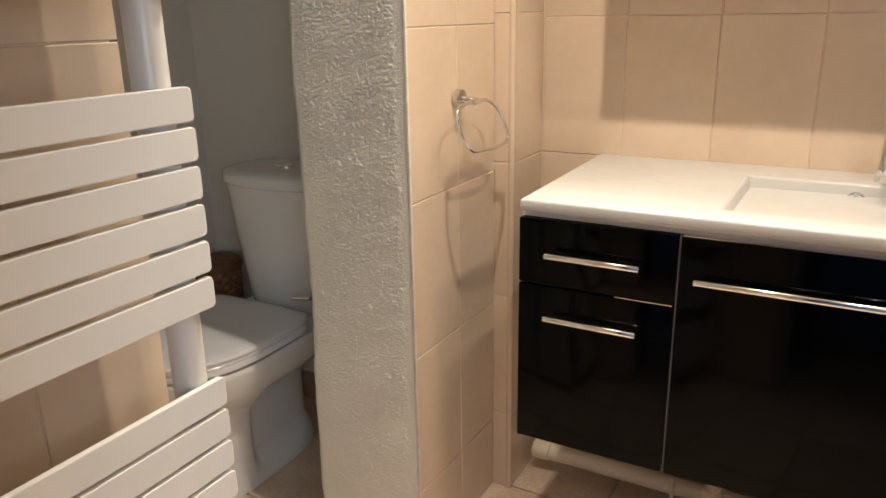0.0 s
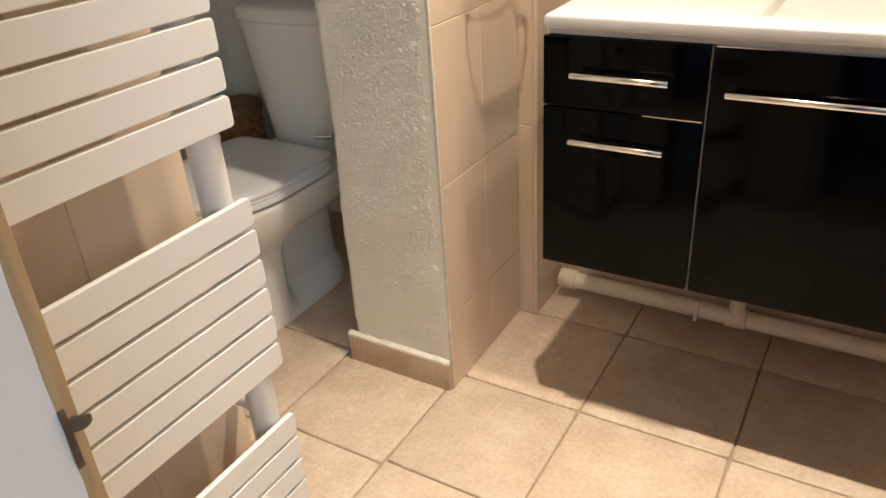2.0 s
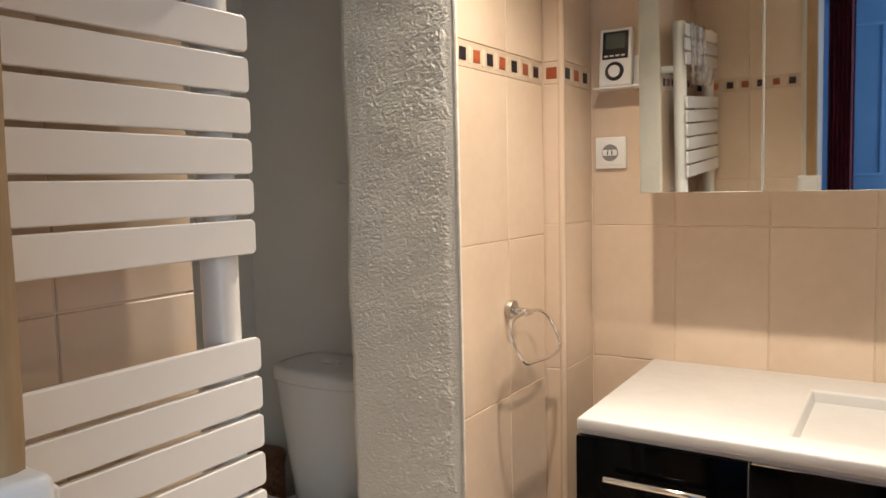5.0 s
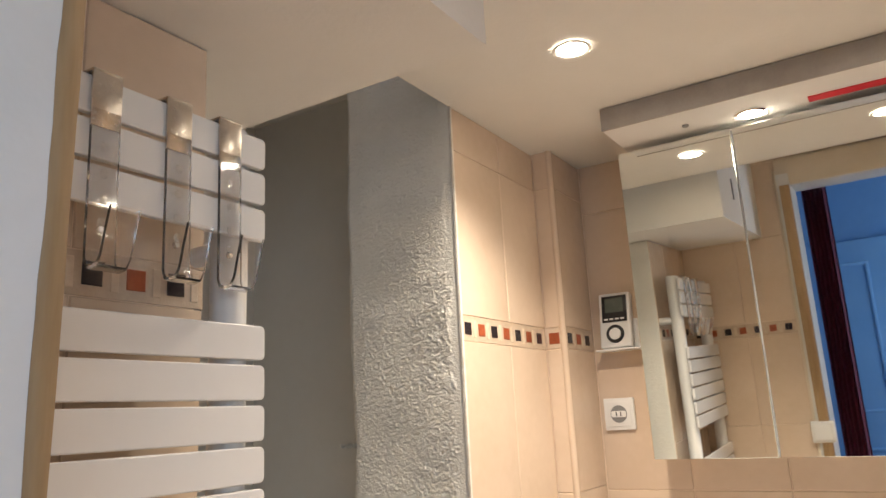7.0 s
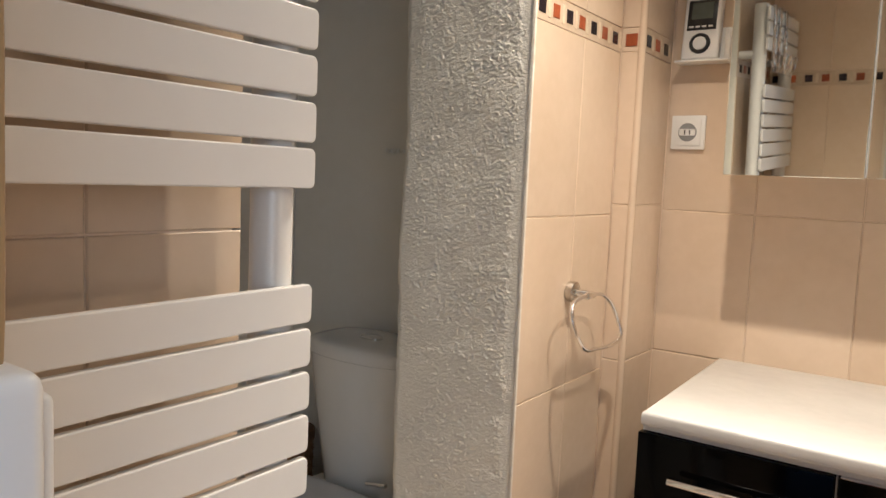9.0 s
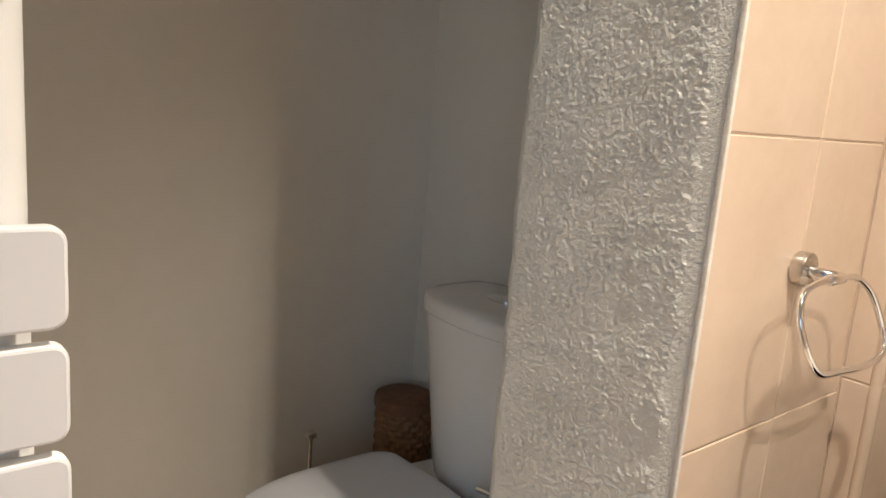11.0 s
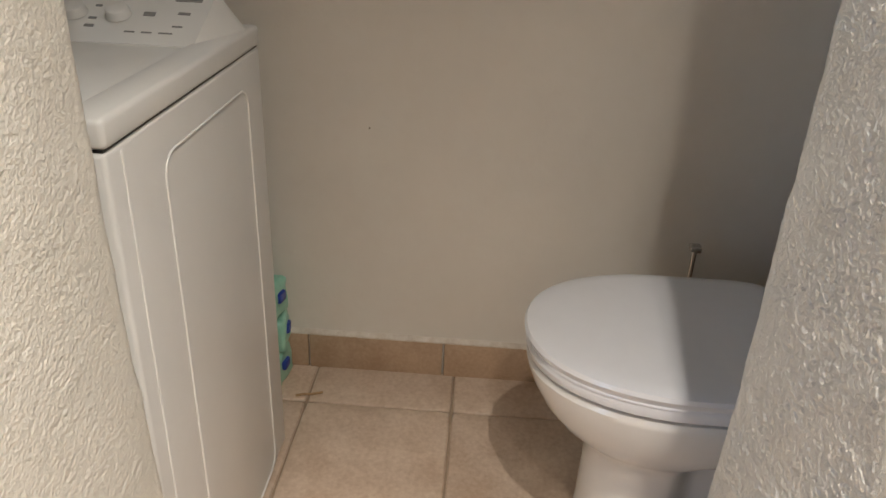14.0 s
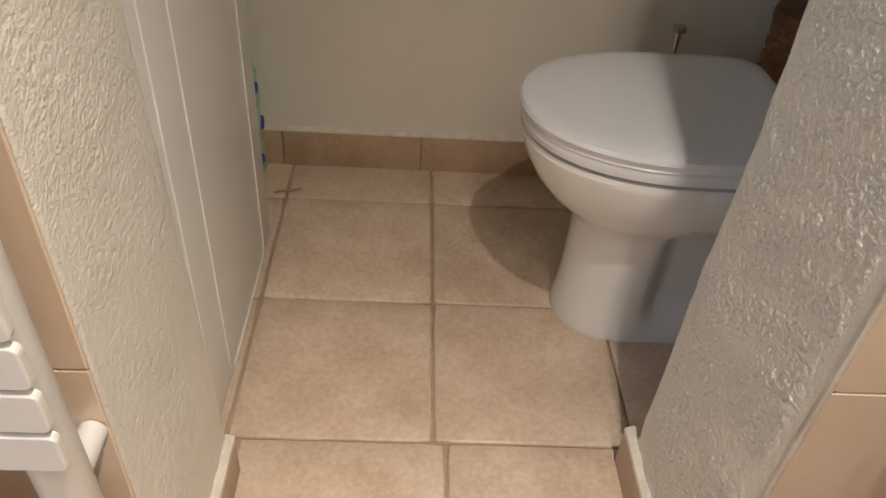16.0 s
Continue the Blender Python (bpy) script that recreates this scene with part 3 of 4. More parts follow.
part("dial_ring", moved(sweep([(0.123 + 0.0185 * math.cos(a * math.pi / 16), 0.522, 1.5905 + 0.0185 * math.sin(a * math.pi / 16)) for a in range(32)], 0.0042, 10, closed=True), TILT), DARK_PLASTIC, ctrl, "black dial ring")
part("dial", moved(rod((0.123, 0.524, 1.5905), (0.123, 0.518, 1.5905), 0.0145, 28, bevel=0.001), TILT), PLASTIC, ctrl)
bracket = thing("controller_bracket", (0.13, 0.55, 1.55), "small white plastic bracket holding the controller", "bracket")
part("shelf", solid(0.074, 0.186, 0.512, D - 0.003, 1.551, 1.5555, 0.001), PLASTIC, bracket)
part("back_plate", solid(0.155, 0.186, D - 0.010, D - 0.003, 1.556, 1.628, 0.001), PLASTIC, bracket)
part("lug", join(solid(0.174, 0.1865, 0.535, 0.540, 1.556, 1.62, 0.001), rod((0.180, 0.536, 1.612), (0.180, 0.5335, 1.612), 0.003, 12)), EDGE_WHITE, bracket)

socket = thing("wall_socket", (0.103, D, 1.401), "square white wall socket with an occupied round well", "socket")
part("frame", solid(0.065, 0.141, D - 0.012, D - 0.003, 1.363, 1.439, 0.003), PLASTIC, socket)
part("plate", solid(0.0735, 0.1325, D - 0.0145, D - 0.0115, 1.3715, 1.4305, 0.0015), PLASTIC, socket)
part("well", rod((0.103, D - 0.0125, 1.401), (0.103, D - 0.0152, 1.401), 0.0205, 28), GREY_PLASTIC, socket, "grey recessed well")
part("insert", solid(0.085, 0.121, D - 0.0168, D - 0.0145, 1.3935, 1.4085, 0.003), PLASTIC, socket)
for x in (0.0975, 0.1085):
    part("slot", solid(x - 0.0014, x + 0.0014, D - 0.0173, D - 0.016, 1.396, 1.406), DARK_PLASTIC, socket)

switch = thing("light_switch", (0.405, REAR, 1.178), "white surface-mounted light switch beside the door frame", "light switch")
part("box", solid(0.368, 0.445, REAR + 0.003, REAR + 0.030, 1.146, 1.222, 0.005, 3), PLASTIC, switch)
part("rocker", solid(0.377, 0.436, REAR + 0.0295, REAR + 0.0365, 1.155, 1.213, 0.003, 3), PLASTIC, switch)

ring = thing("towel_ring", (0.0, 0.20, 1.066), "chrome towel ring hanging from a round wall mount", "towel ring")
part("wall_mount", rod((0.0025, 0.195, 1.063), (0.019, 0.195, 1.063), 0.0205, 32, bevel=0.002), STEEL, ring, "satin steel wall disc")
part("arm", join(rod((0.012, 0.196, 1.062), (0.044, 0.206, 1.059), 0.0078, 18, bevel=0.001), rod((0.044, 0.186, 1.058), (0.0445, 0.218, 1.058), 0.0070, 16, bevel=0.001)), CHROME, ring)
corners = [(0.212, 1.058), (0.258, 1.055), (0.296, 1.032), (0.314, 0.985), (0.300, 0.963), (0.245, 0.957), (0.180, 0.961), (0.135, 0.966), (0.115, 0.988), (0.106, 1.022), (0.120, 1.049), (0.160, 1.058)]
hoop = []
for k in range(len(corners)):
    p0, p1, p2, p3 = (corners[(k + d) % len(corners)] for d in (-1, 0, 1, 2))
    for f in (0.0, 0.17, 0.34, 0.5, 0.67, 0.84):
        y, z = [0.5 * (2 * b + (c2 - a) * f + (2 * a - 5 * b + 4 * c2 - e) * f ** 2 + (3 * b - a - 3 * c2 + e) * f ** 3) for a, b, c2, e in zip(p0, p1, p2, p3)]
        hoop.append((0.045 + 0.3 * (1.058 - z), y, z))
part("hoop", sweep(hoop, 0.0042, 12, closed=True), CHROME, ring)

# ---- towel radiator ----
radiator = thing("towel_radiator", (0.06, -0.86, 0.12), "white flat-slat towel radiator fixed to the tiled wall", "radiator")
SL0, SL1, PITCH, SLH = -1.055, -0.606, 0.0456, 0.0398
slat_tops = [1.760 - PITCH * k for k in range(3)] + [1.527 - PITCH * k for k in range(6)] + [1.162 - PITCH * k for k in range(6)] + [0.798 - PITCH * k for k in range(6)] + [0.437 - PITCH * k for k in range(6)]
for yy in (SL1 - 0.029, SL0 + 0.029):
    part("tube", rod((0.046, yy, 0.168), (0.046, yy, 1.772), 0.0212, 28, bevel=0.006), ENAMEL, radiator)
slat_bm = solid(0.0685, 0.0772, SL0, SL1, -SLH, 0)
bmesh.ops.bevel(slat_bm, geom=[e for e in slat_bm.edges if abs(e.verts[0].co.x - e.verts[1].co.x) > 0.005], offset=0.0065, segments=4, profile=0.5, affect="EDGES")
bmesh.ops.bevel(slat_bm, geom=[e for e in slat_bm.edges if abs(e.verts[0].co.x - e.verts[1].co.x) < 1e-5], offset=0.0016, segments=2, profile=0.5, affect="EDGES")
first = None
for zt in slat_tops:
    if first is None:
        first = part("slat", slat_bm, ENAMEL, radiator, smooth=False)
        first.location = (0, 0, zt)
        continue
    s = new("slat", first.data)
    s.parent, s.matrix_parent_inverse = radiator, first.matrix_parent_inverse
    s.location = (0, 0, zt)
for z in (1.62, 0.46):
    for yy in (SL1 - 0.029, SL0 + 0.029):
        part("wall_bracket", rod((-0.013, yy, z), (0.034, yy, z), 0.0125, 18), ENAMEL, radiator)


def clip_hook(yc):
    """A sprung steel clip over the top slat with a clear two-pronged hook under it."""
    h = thing("clip_hook", (0.080, yc, 1.70), "steel clip with a clear plastic towel hook", "hook", "hooks on the radiator")
    part("clip", join(solid(0.0782, 0.0822, yc - 0.0165, yc + 0.0165, 1.702, 1.7612, 0.0012), solid(0.061, 0.0822, yc - 0.0165, yc + 0.0165, 1.7595, 1.763, 0.001), solid(0.0605, 0.063, yc - 0.0165, yc + 0.0165, 1.735, 1.7625, 0.0008)), STEEL, h, "sprung brushed steel clip")
    strip = [(0.0805, 1.72), (0.0812, 1.66), (0.0815, 1.60), (0.0818, 1.570), (0.085, 1.5615), (0.092, 1.5585), (0.101, 1.560), (0.107, 1.568), (0.113, 1.592), (0.119, 1.614)]
    t = 0.0042
    bm = bmesh.new()
    rows = []
    for i, (x, z) in enumerate(strip):
        a, b = strip[max(0, i - 1)], strip[min(len(strip) - 1, i + 1)]
        dx, dz = b[0] - a[0], b[1] - a[1]
        ln = math.hypot(dx, dz)
        nx, nz = -dz / ln * t / 2, dx / ln * t / 2
        w = 0.0155
        rows.append([bm.verts.new(p) for p in ((x - nx, yc - w, z - nz), (x - nx, yc + w, z - nz), (x + nx, yc + w, z + nz), (x + nx, yc - w, z + nz))])
    for a, b in zip(rows, rows[1:]):
        for k in range(4):
            bm.faces.new((a[k], a[(k + 1) % 4], b[(k + 1) % 4], b[k]))
    bm.faces.new(rows[0])
    bm.faces.new(rows[-1])
    part("hook", bm, CLEAR, h, "clear moulded plastic hook")
    for z in (1.683, 1.655, 1.628, 1.606):
        part("stud", rod((0.0832, yc, z), (0.0865, yc, z), 0.0052, 12, 0.003), CLEAR, h)
    part("screw", rod((0.0832, yc - 0.002, 1.598), (0.0865, yc - 0.002, 1.598), 0.004, 12, 0.003), STEEL, h)
    h.location += Vector((0.0165, 0, 0.004))


for yc in HOOKS:
    clip_hook(yc)
radiator.location += Vector((0.0165, 0.0, 0))

# ---- toilet ----
TX = -0.655


def egg(front, widest, back, hw, z, n_back=4.5, squeeze=None):
    half = []
    for k in range(25):
        a = math.pi / 2 * k / 24
        half.append((hw * math.sin(a) ** 0.92, widest - (widest - front) * math.cos(a) ** 0.92))
    for k in range(1, 33):
        f = k / 32
        half.append((hw * (1 - f ** n_back) ** (1 / n_back), widest + (back - widest) * f))
    if squeeze:
        half = [(x * squeeze(y, z), y) for x, y in half]
    return [(TX + x, y, z) for x, y in half] + [(TX - x, y, z) for x, y in half[-2:0:-1]]


def recess(y, z):
    return 1 - 0.42 * smooth_step(y, 0.060, 0.110) * (1 - smooth_step(z, 0.20, 0.31)) * smooth_step(z, 0.035, 0.075)


toilet = thing("toilet", (TX, 0.15, 0.0), "white ceramic close-coupled toilet with its lid closed", "toilet")
bowl_rows = [(0.0, -0.078, 0.104), (0.012, -0.079, 0.105), (0.045, -0.074, 0.099), (0.08, -0.071, 0.096), (0.13, -0.070, 0.095), (0.18, -0.069, 0.095), (0.225, -0.071, 0.097), (0.245, -0.082, 0.106), (0.265, -0.105, 0.124), (0.29, -0.133, 0.145), (0.32, -0.157, 0.163), (0.355, -0.176, 0.175), (0.383, -0.187, 0.182), (0.392, -0.189, 0.183), (0.399, -0.184, 0.179)]
bowl = part("bowl", loft([egg(f, 0.06, 0.36 + 0.12 * smooth_step(z, 0.25, 0.38), w, z, squeeze=recess) for z, f, w in bowl_rows]), CERAMIC, toilet)
for s in (-1, 1):
    part("floor_bolt", rod((TX + s * 0.082, 0.185, 0.034), (TX + s * 0.082, 0.185, 0.052), 0.009, 14, 0.006), PLASTIC, bowl)
for bx, by in ((-0.09, -0.10), (0.09, -0.10), (-0.13, 0.18), (0.13, 0.18)):
    part("seat_buffer", rod((TX + bx, by, 0.3975), (TX + bx, by, 0.408), 0.008, 10), PLASTIC, toilet)
lid_edge = [(0.432, 0.975), (0.443, 1.0), (0.4495, 0.985), (0.4525, 0.95), (0.4545, 0.86), (0.4555, 0.7), (0.456, 0.45), (0.456, 0.1)]
part("seat", loft([egg(0.06 - (0.06 + 0.193) * k, 0.06, 0.06 + 0.2 * k, 0.187 * k, z, 7) for z, k in ((0.4065, 0.965), (0.409, 0.99), (0.420, 1.0), (0.427, 0.985))]), SEAT, toilet)
part("lid", loft([egg(0.06 - (0.06 + 0.197) * k, 0.06, 0.06 + 0.203 * k, 0.190 * k, z, 7) for z, k in [(0.4295, 0.985)] + lid_edge]), SEAT, toilet)
for s in (-1, 1):
    part("hinge", join(rod((TX + s * 0.07 - 0.022, 0.27, 0.425), (TX + s * 0.07 + 0.022, 0.27, 0.425), 0.011, 16), solid(TX + s * 0.07 - 0.015, TX + s * 0.07 + 0.015, 0.262, 0.292, 0.402, 0.424, 0.003)), SEAT, toilet)


def tank_ring(hw, y0, y1, z, n=4.2, count=56, bow=0.034):
    pts = []
    for k in range(count):
        a = 2 * math.pi * k / count
        c, s = math.cos(a), math.sin(a)
        x = hw * math.copysign(abs(c) ** (2 / n), c)
        y = (y0 + y1) / 2 + (y1 - y0) / 2 * math.copysign(abs(s) ** (2 / n), s)
        if s < 0:
            y -= bow * (1 - (x / hw) ** 2)
        pts.append((TX + x, y, z))
    return pts


tank = part("cistern", loft([tank_ring(w, y0, 0.515, z) for w, y0, z in ((0.122, 0.340, 0.400), (0.134, 0.330, 0.42), (0.146, 0.324, 0.50), (0.167, 0.318, 0.62), (0.183, 0.311, 0.74), (0.188, 0.309, 0.772))]), CERAMIC, toilet)
tank_lid = part("cistern_lid", loft([tank_ring(0.195 * k, 0.40 - 0.097 * k, 0.40 + 0.117 * k, z) for z, k in ((0.7735, 0.97), (0.777, 1.0), (0.797, 1.0), (0.806, 0.98), (0.812, 0.92), (0.816, 0.75), (0.818, 0.4), (0.8185, 0.05))]), CERAMIC, toilet)
part("flush_button", loft([[(TX + 0.036 * r * math.cos(a), 0.385 + 0.025 * r * math.sin(a), z) for a in [2 * math.pi * k / 28 for k in range(28)]] for r, z in ((1, 0.816), (1, 0.8235), (0.85, 0.826), (0.1, 0.8255))]), CHROME, toilet, "oval chrome flush button")
part("water_valve", join(rod((TX - 0.19, 0.40, 0.762), (TX - 0.225, 0.40, 0.762), 0.008, 14), rod((TX - 0.212, 0.40, 0.772), (TX - 0.212, 0.40, 0.735), 0.010, 14)), OLD_METAL, toilet, "dull metal water valve")
part("hinge_pin", rod((TX + 0.085, 0.283, 0.468), (TX + 0.150, 0.283, 0.478), 0.006, 12), CHROME, toilet)

basket = thing("wicker_basket", (-0.995, 0.425, 0.0), "tall round brown wicker basket with a lid", "basket")
weave = []
for j in range(90):
    z = 0.004 + 0.44 * j / 89
    row = j // 3
    ring_pts = []
    for k in range(72):
        a = 2 * math.pi * k / 72
        bulge = 0.0055 * math.sin(a * 14 + math.pi * row) * abs(math.sin(math.pi * (j % 3 + 0.5) / 3))
        r = 0.066 + 0.006 * z / 0.44 + bulge - (0.0025 if j % 3 == 2 else 0)
        ring_pts.append((-0.995 + r * math.cos(a), 0.425 + r * math.sin(a), z))
    weave.append(ring_pts)
part("woven_body", loft(weave), WICKER, basket)
part("lid", lathe([(0.066, 0.445), (0.078, 0.447), (0.079, 0.462), (0.077, 0.472), (0.066, 0.477), (0.03, 0.479), (0.002, 0.479)], (-0.995, 0.425)), WICKER_LID, basket, "flat brown wicker lid")

brush = thing("toilet_brush", (-1.0, 0.16, 0.0), "steel toilet brush standing in its holder", "toilet brush")
part("holder", lathe([(0.048, 0.0), (0.05, 0.004), (0.048, 0.22), (0.046, 0.235), (0.02, 0.24), (0.002, 0.24)], (-1.0, 0.16)), STEEL, brush)
part("handle", rod((-1.0, 0.16, 0.23), (-1.0, 0.1605, 0.412), 0.0052, 14), STEEL, brush)
part("knob", solid(-1.011, -0.989, 0.149, 0.172, 0.411, 0.425, 0.003), STEEL, brush)
toilet.location += Vector((-0.014, 0.007, 0))
toilet.scale = (1.0, 1.0, 1.014)
basket.location += Vector((-0.030, 0.012, 0))
basket.scale = (1.0, 1.0, 1.025)
brush.location += Vector((-0.050, 0.020, 0))
brush.scale = (1.0, 1.0, 1.015)

# ---- washing machine ----
MX0, MX1, MY0, MY1 = -0.836, -0.302, -1.045, -0.652
machine = thing("washing_machine", (-0.6, -0.86, 0.0), "white top-loading washing machine with sloping control panel", "washing machine")
part("body", solid(MX0, MX1, MY0, MY1, 0.02, 0.838, 0.006, 3), APPLIANCE, machine)
part("foot", solid(MX0 + 0.02, MX1 - 0.02, MY0 + 0.02, MY1 - 0.012, 0.0, 0.021), DARK_PLASTIC, machine)
# pressed panel line on the side
px0, px1, pz0, pz1 = MX0 + 0.08, -0.432, 0.028, 0.790
r = 0.03
outline = []
for cx, cz, a0 in ((px1 - r, pz1 - r, 0), (px0 + r, pz1 - r, 90), (px0 + r, pz0 + r, 180), (px1 - r, pz0 + r, 270)):
    outline += [(cx + r * math.cos(radians(a0 + 15 * k)), MY1 + 0.0005, cz + r * math.sin(radians(a0 + 15 * k))) for k in range(7)]
part("pressed_moulding", sweep(outline, 0.0018, 10, closed=True), APPLIANCE, machine)
part("side_seam", rod((-0.336, MY1 + 0.0005, 0.03), (-0.336, MY1 + 0.0005, 0.832), 0.0016, 8), APPLIANCE, machine)
part("top_frame", join(solid(MX0, MX1, MY1 - 0.05, MY1 + 0.002, 0.8405, 0.873, 0.007, 3), solid(MX0, MX1, MY0 - 0.002, MY0 + 0.05, 0.8405, 0.873, 0.007, 3), solid(MX1 - 0.03, MX1 + 0.002, MY0 + 0.045, MY1 - 0.045, 0.8405, 0.873, 0.007, 3)), APPLIANCE, machine)
part("seam", solid(MX0 + 0.003, MX1 - 0.003, MY0 + 0.003, MY1 - 0.003, 0.8378, 0.841), DARK_PLASTIC, machine)
part("loading_lid", solid(-0.665, MX1 - 0.032, MY0 + 0.051, MY1 - 0.051, 0.8405, 0.868, 0.004), APPLIANCE, machine, "white loading lid, closed")
prof = [(-0.660, 0.8695), (-0.767, 0.922), (-0.783, 0.923), (-0.800, 0.905), (-0.802, 0.8405), (-0.660, 0.8405)]
console = part("control_panel", loft([[(x, y, z - dz) for x, z in prof] for y, dz in ((MY0, 0.0),  (MY1 - 0.040, 0.0))]), APPLIANCE, machine)
part("panel_shoulder", loft([[(x, MY1 - 0.0395, z) for x, z in prof], [(x, MY1 - 0.002, 0.8405 + (z - 0.8405) * 0.35) for x, z in prof]]), APPLIANCE, machine)


def on_panel(u, y, lift=0.0):
    """A place on the sloping panel: u from its front edge up."""
    x, z = -0.660 - 0.107 * u, 0.8695 + 0.0525 * u
    return (x + 0.37 * lift, y, z + 0.93 * lift)


for y in (-0.82, -0.885, -0.945):
    part("knob", rod(on_panel(0.52, y), on_panel(0.52, y, 0.014), 0.019, 24, 0.016, bevel=0.002), PLASTIC, console)


def print_bar(u, y0, y1, w):
    q = [on_panel(u - w, y0, 0.0006), on_panel(u - w, y1, 0.0006), on_panel(u + w, y1, 0.0006), on_panel(u + w, y0, 0.0006)]
    low_q = [on_panel(u - w, y0, -0.001), on_panel(u - w, y1, -0.001), on_panel(u + w, y1, -0.001), on_panel(u + w, y0, -0.001)]
    part("print_mark", loft([low_q, q]), GREY_PLASTIC, console)


for u, y0, y1, w in ((0.90, -0.748, -0.708, 0.035), (0.62, -0.735, -0.717, 0.025), (0.36, -0.735, -0.720, 0.012), (0.22, -0.80, -0.785, 0.012), (0.22, -0.775, -0.76, 0.012), (0.22, -0.75, -0.73, 0.012), (0.58, -0.785, -0.768, 0.04), (0.92, -0.81, -0.795, 0.02), (0.92, -0.787, -0.775, 0.02), (0.30, -0.862, -0.848, 0.025), (0.45, -0.862, -0.85, 0.02), (0.70, -0.862, -0.852, 0.02)):
    print_bar(u, y0, y1, w)
hose = thing("drain_hose", (-0.868, -0.93, 0.0), "dark grey ribbed drain hose arching behind the machine", "hose")
arc = [(-0.868, -0.860, 0.0 + 0.03 * k) for k in range(28)] + [(-0.868, -0.930 + 0.07 * math.cos(a * math.pi / 60), 0.84 + 0.125 * math.sin(a * math.pi / 60)) for a in range(60)] + [(-0.868, -1.0, 0.84 - 0.03 * k) for k in range(10)]
part("ribbed_tube", sweep(arc, 0.0125, 14, ribs=0.0022), HOSE, hose)


def packet(x, y, z, turn, wide, high):
    """A soft creased film packet with a blue cap print."""
    t = thing("wipes_packet", (x, y, z), "crumpled mint green wipes packet with blue print", "packet", "packets behind the washing machine")
    bm = solid(-wide / 2, wide / 2, -0.05, 0.05, 0, high, 0.012, 3)
    bmesh.ops.subdivide_edges(bm, edges=list(bm.edges), cuts=2, use_grid_fill=True)
    for v in bm.verts:
        n = noise.noise_vector((v.co.x * 30 + x * 9, v.co.y * 30, v.co.z * 30 + z * 5))
        v.co += Vector(n) * 0.0055
    place = Matrix.Translation((x, y, z)) @ pose(0, 0, 0, 0, 0, turn)
    part("film", moved(bm, place), MINT, t)
    part("cap", moved(solid(-0.016, 0.016, 0.045, 0.058, high * 0.45, high * 0.72, 0.005), place), BLUE_PRINT, t, "blue printed cap")


packet(-1.062, -0.758, 0.0, -6, 0.10, 0.088)
packet(-1.066, -0.752, 0.094, 8, 0.09, 0.085)
packet(-1.057, -0.756, 0.186, -10, 0.085, 0.09)

twig = thing("twig", (-1.01, -0.64, 0.0), "thin dry brown twig lying on the floor tiles", "twig")
part("stem", sweep([(-1.000, -0.672, 0.0035), (-1.006, -0.655, 0.0045), (-1.009, -0.636, 0.0035), (-1.018, -0.612, 0.0045)], 0.0028, 8), BARE_WOOD, twig)

# ---- small things on the toilet walls ----
hook_rail = thing("wall_hook", (-0.722, WY, 1.345), "small white three-pronged hook on the wall", "hook")
part("plate", solid(-0.752, -0.692, WY - 0.005, WY - 0.0005, 1.340, 1.351, 0.002), PLASTIC, hook_rail)
for hx in (-0.745, -0.722, -0.699):
    part("prong", sweep([(hx, WY - 0.003, 1.347), (hx, WY - 0.014, 1.343), (hx, WY - 0.021, 1.346), (hx, WY - 0.023, 1.353)], 0.0034, 10), PLASTIC, hook_rail)
nail = thing("nail", (WX, -0.517, 0.616), "small dull steel nail head in the painted wall", "nail")
part("head", rod((WX - 0.004, -0.517, 0.616), (WX + 0.0025, -0.517, 0.616), 0.0021, 12), STEEL, nail)

# ---- skirtings ----
def skirting_tile(x0, x1, y0, y1, h, owner):
    part("tile", solid(x0, x1, y0, y1, -0.004, h, 0.003), SKIRT, owner)


skirt = thing("baseboard_toilet", (WX, -0.3, 0), "brown tile skirting along the painted wall", "skirting", kind="structure")
for y0, y1 in ((-1.07, -0.998), (-0.995, -0.668), (-0.665, -0.340), (-0.336, -0.012), (-0.008, 0.318), (0.322, 0.54)):
    skirting_tile(WX + 0.001, WX + 0.011, y0, y1, 0.094, skirt)
crest = []
for i in range(120):
    y = -1.07 + 1.59 * i / 119
    hgt = 0.101 + 0.003 * noise.noise((y * 20, 1, 0)) + 0.002 * noise.noise((y * 70, 3, 0))
    wd = 0.011 + 0.003 * noise.noise((y * 30, 7, 0))
    crest.append([(WX - 0.002, y, 0.090), (WX + 0.0105, y, 0.092), (WX + wd, y, 0.096), (WX + 0.006, y, hgt), (WX - 0.002, y, hgt + 0.002)])
part("filler_line", loft(crest), FILLER, skirt, "rough white filler line")
skirt2 = thing("baseboard_pillar", (-0.15, -0.005, 0), "brown tile skirting round the plaster wall end", "skirting", kind="structure")
skirting_tile(-0.302, -0.001, -0.0125, 0.004, 0.078, skirt2)
crest = []
for i in range(60):
    x = -0.302 + 0.30 * i / 59
    hgt = 0.086 + 0.004 * noise.noise((x * 40, 5, 0))
    crest.append([(x, 0.004, 0.076), (x, -0.0135, 0.0765), (x, -0.0125, 0.082), (x, -0.004, hgt), (x, 0.004, hgt)])
part("filler_line", loft(crest), FILLER, skirt2, "rough white filler line")
skirt3 = thing("baseboard_opening", (-0.15, OPEN, 0), "brown tile skirting with white filler on top", "skirting", kind="structure")
skirting_tile(-0.268, -0.001, OPEN - 0.004, OPEN + 0.0125, 0.078, skirt3)
crest = []
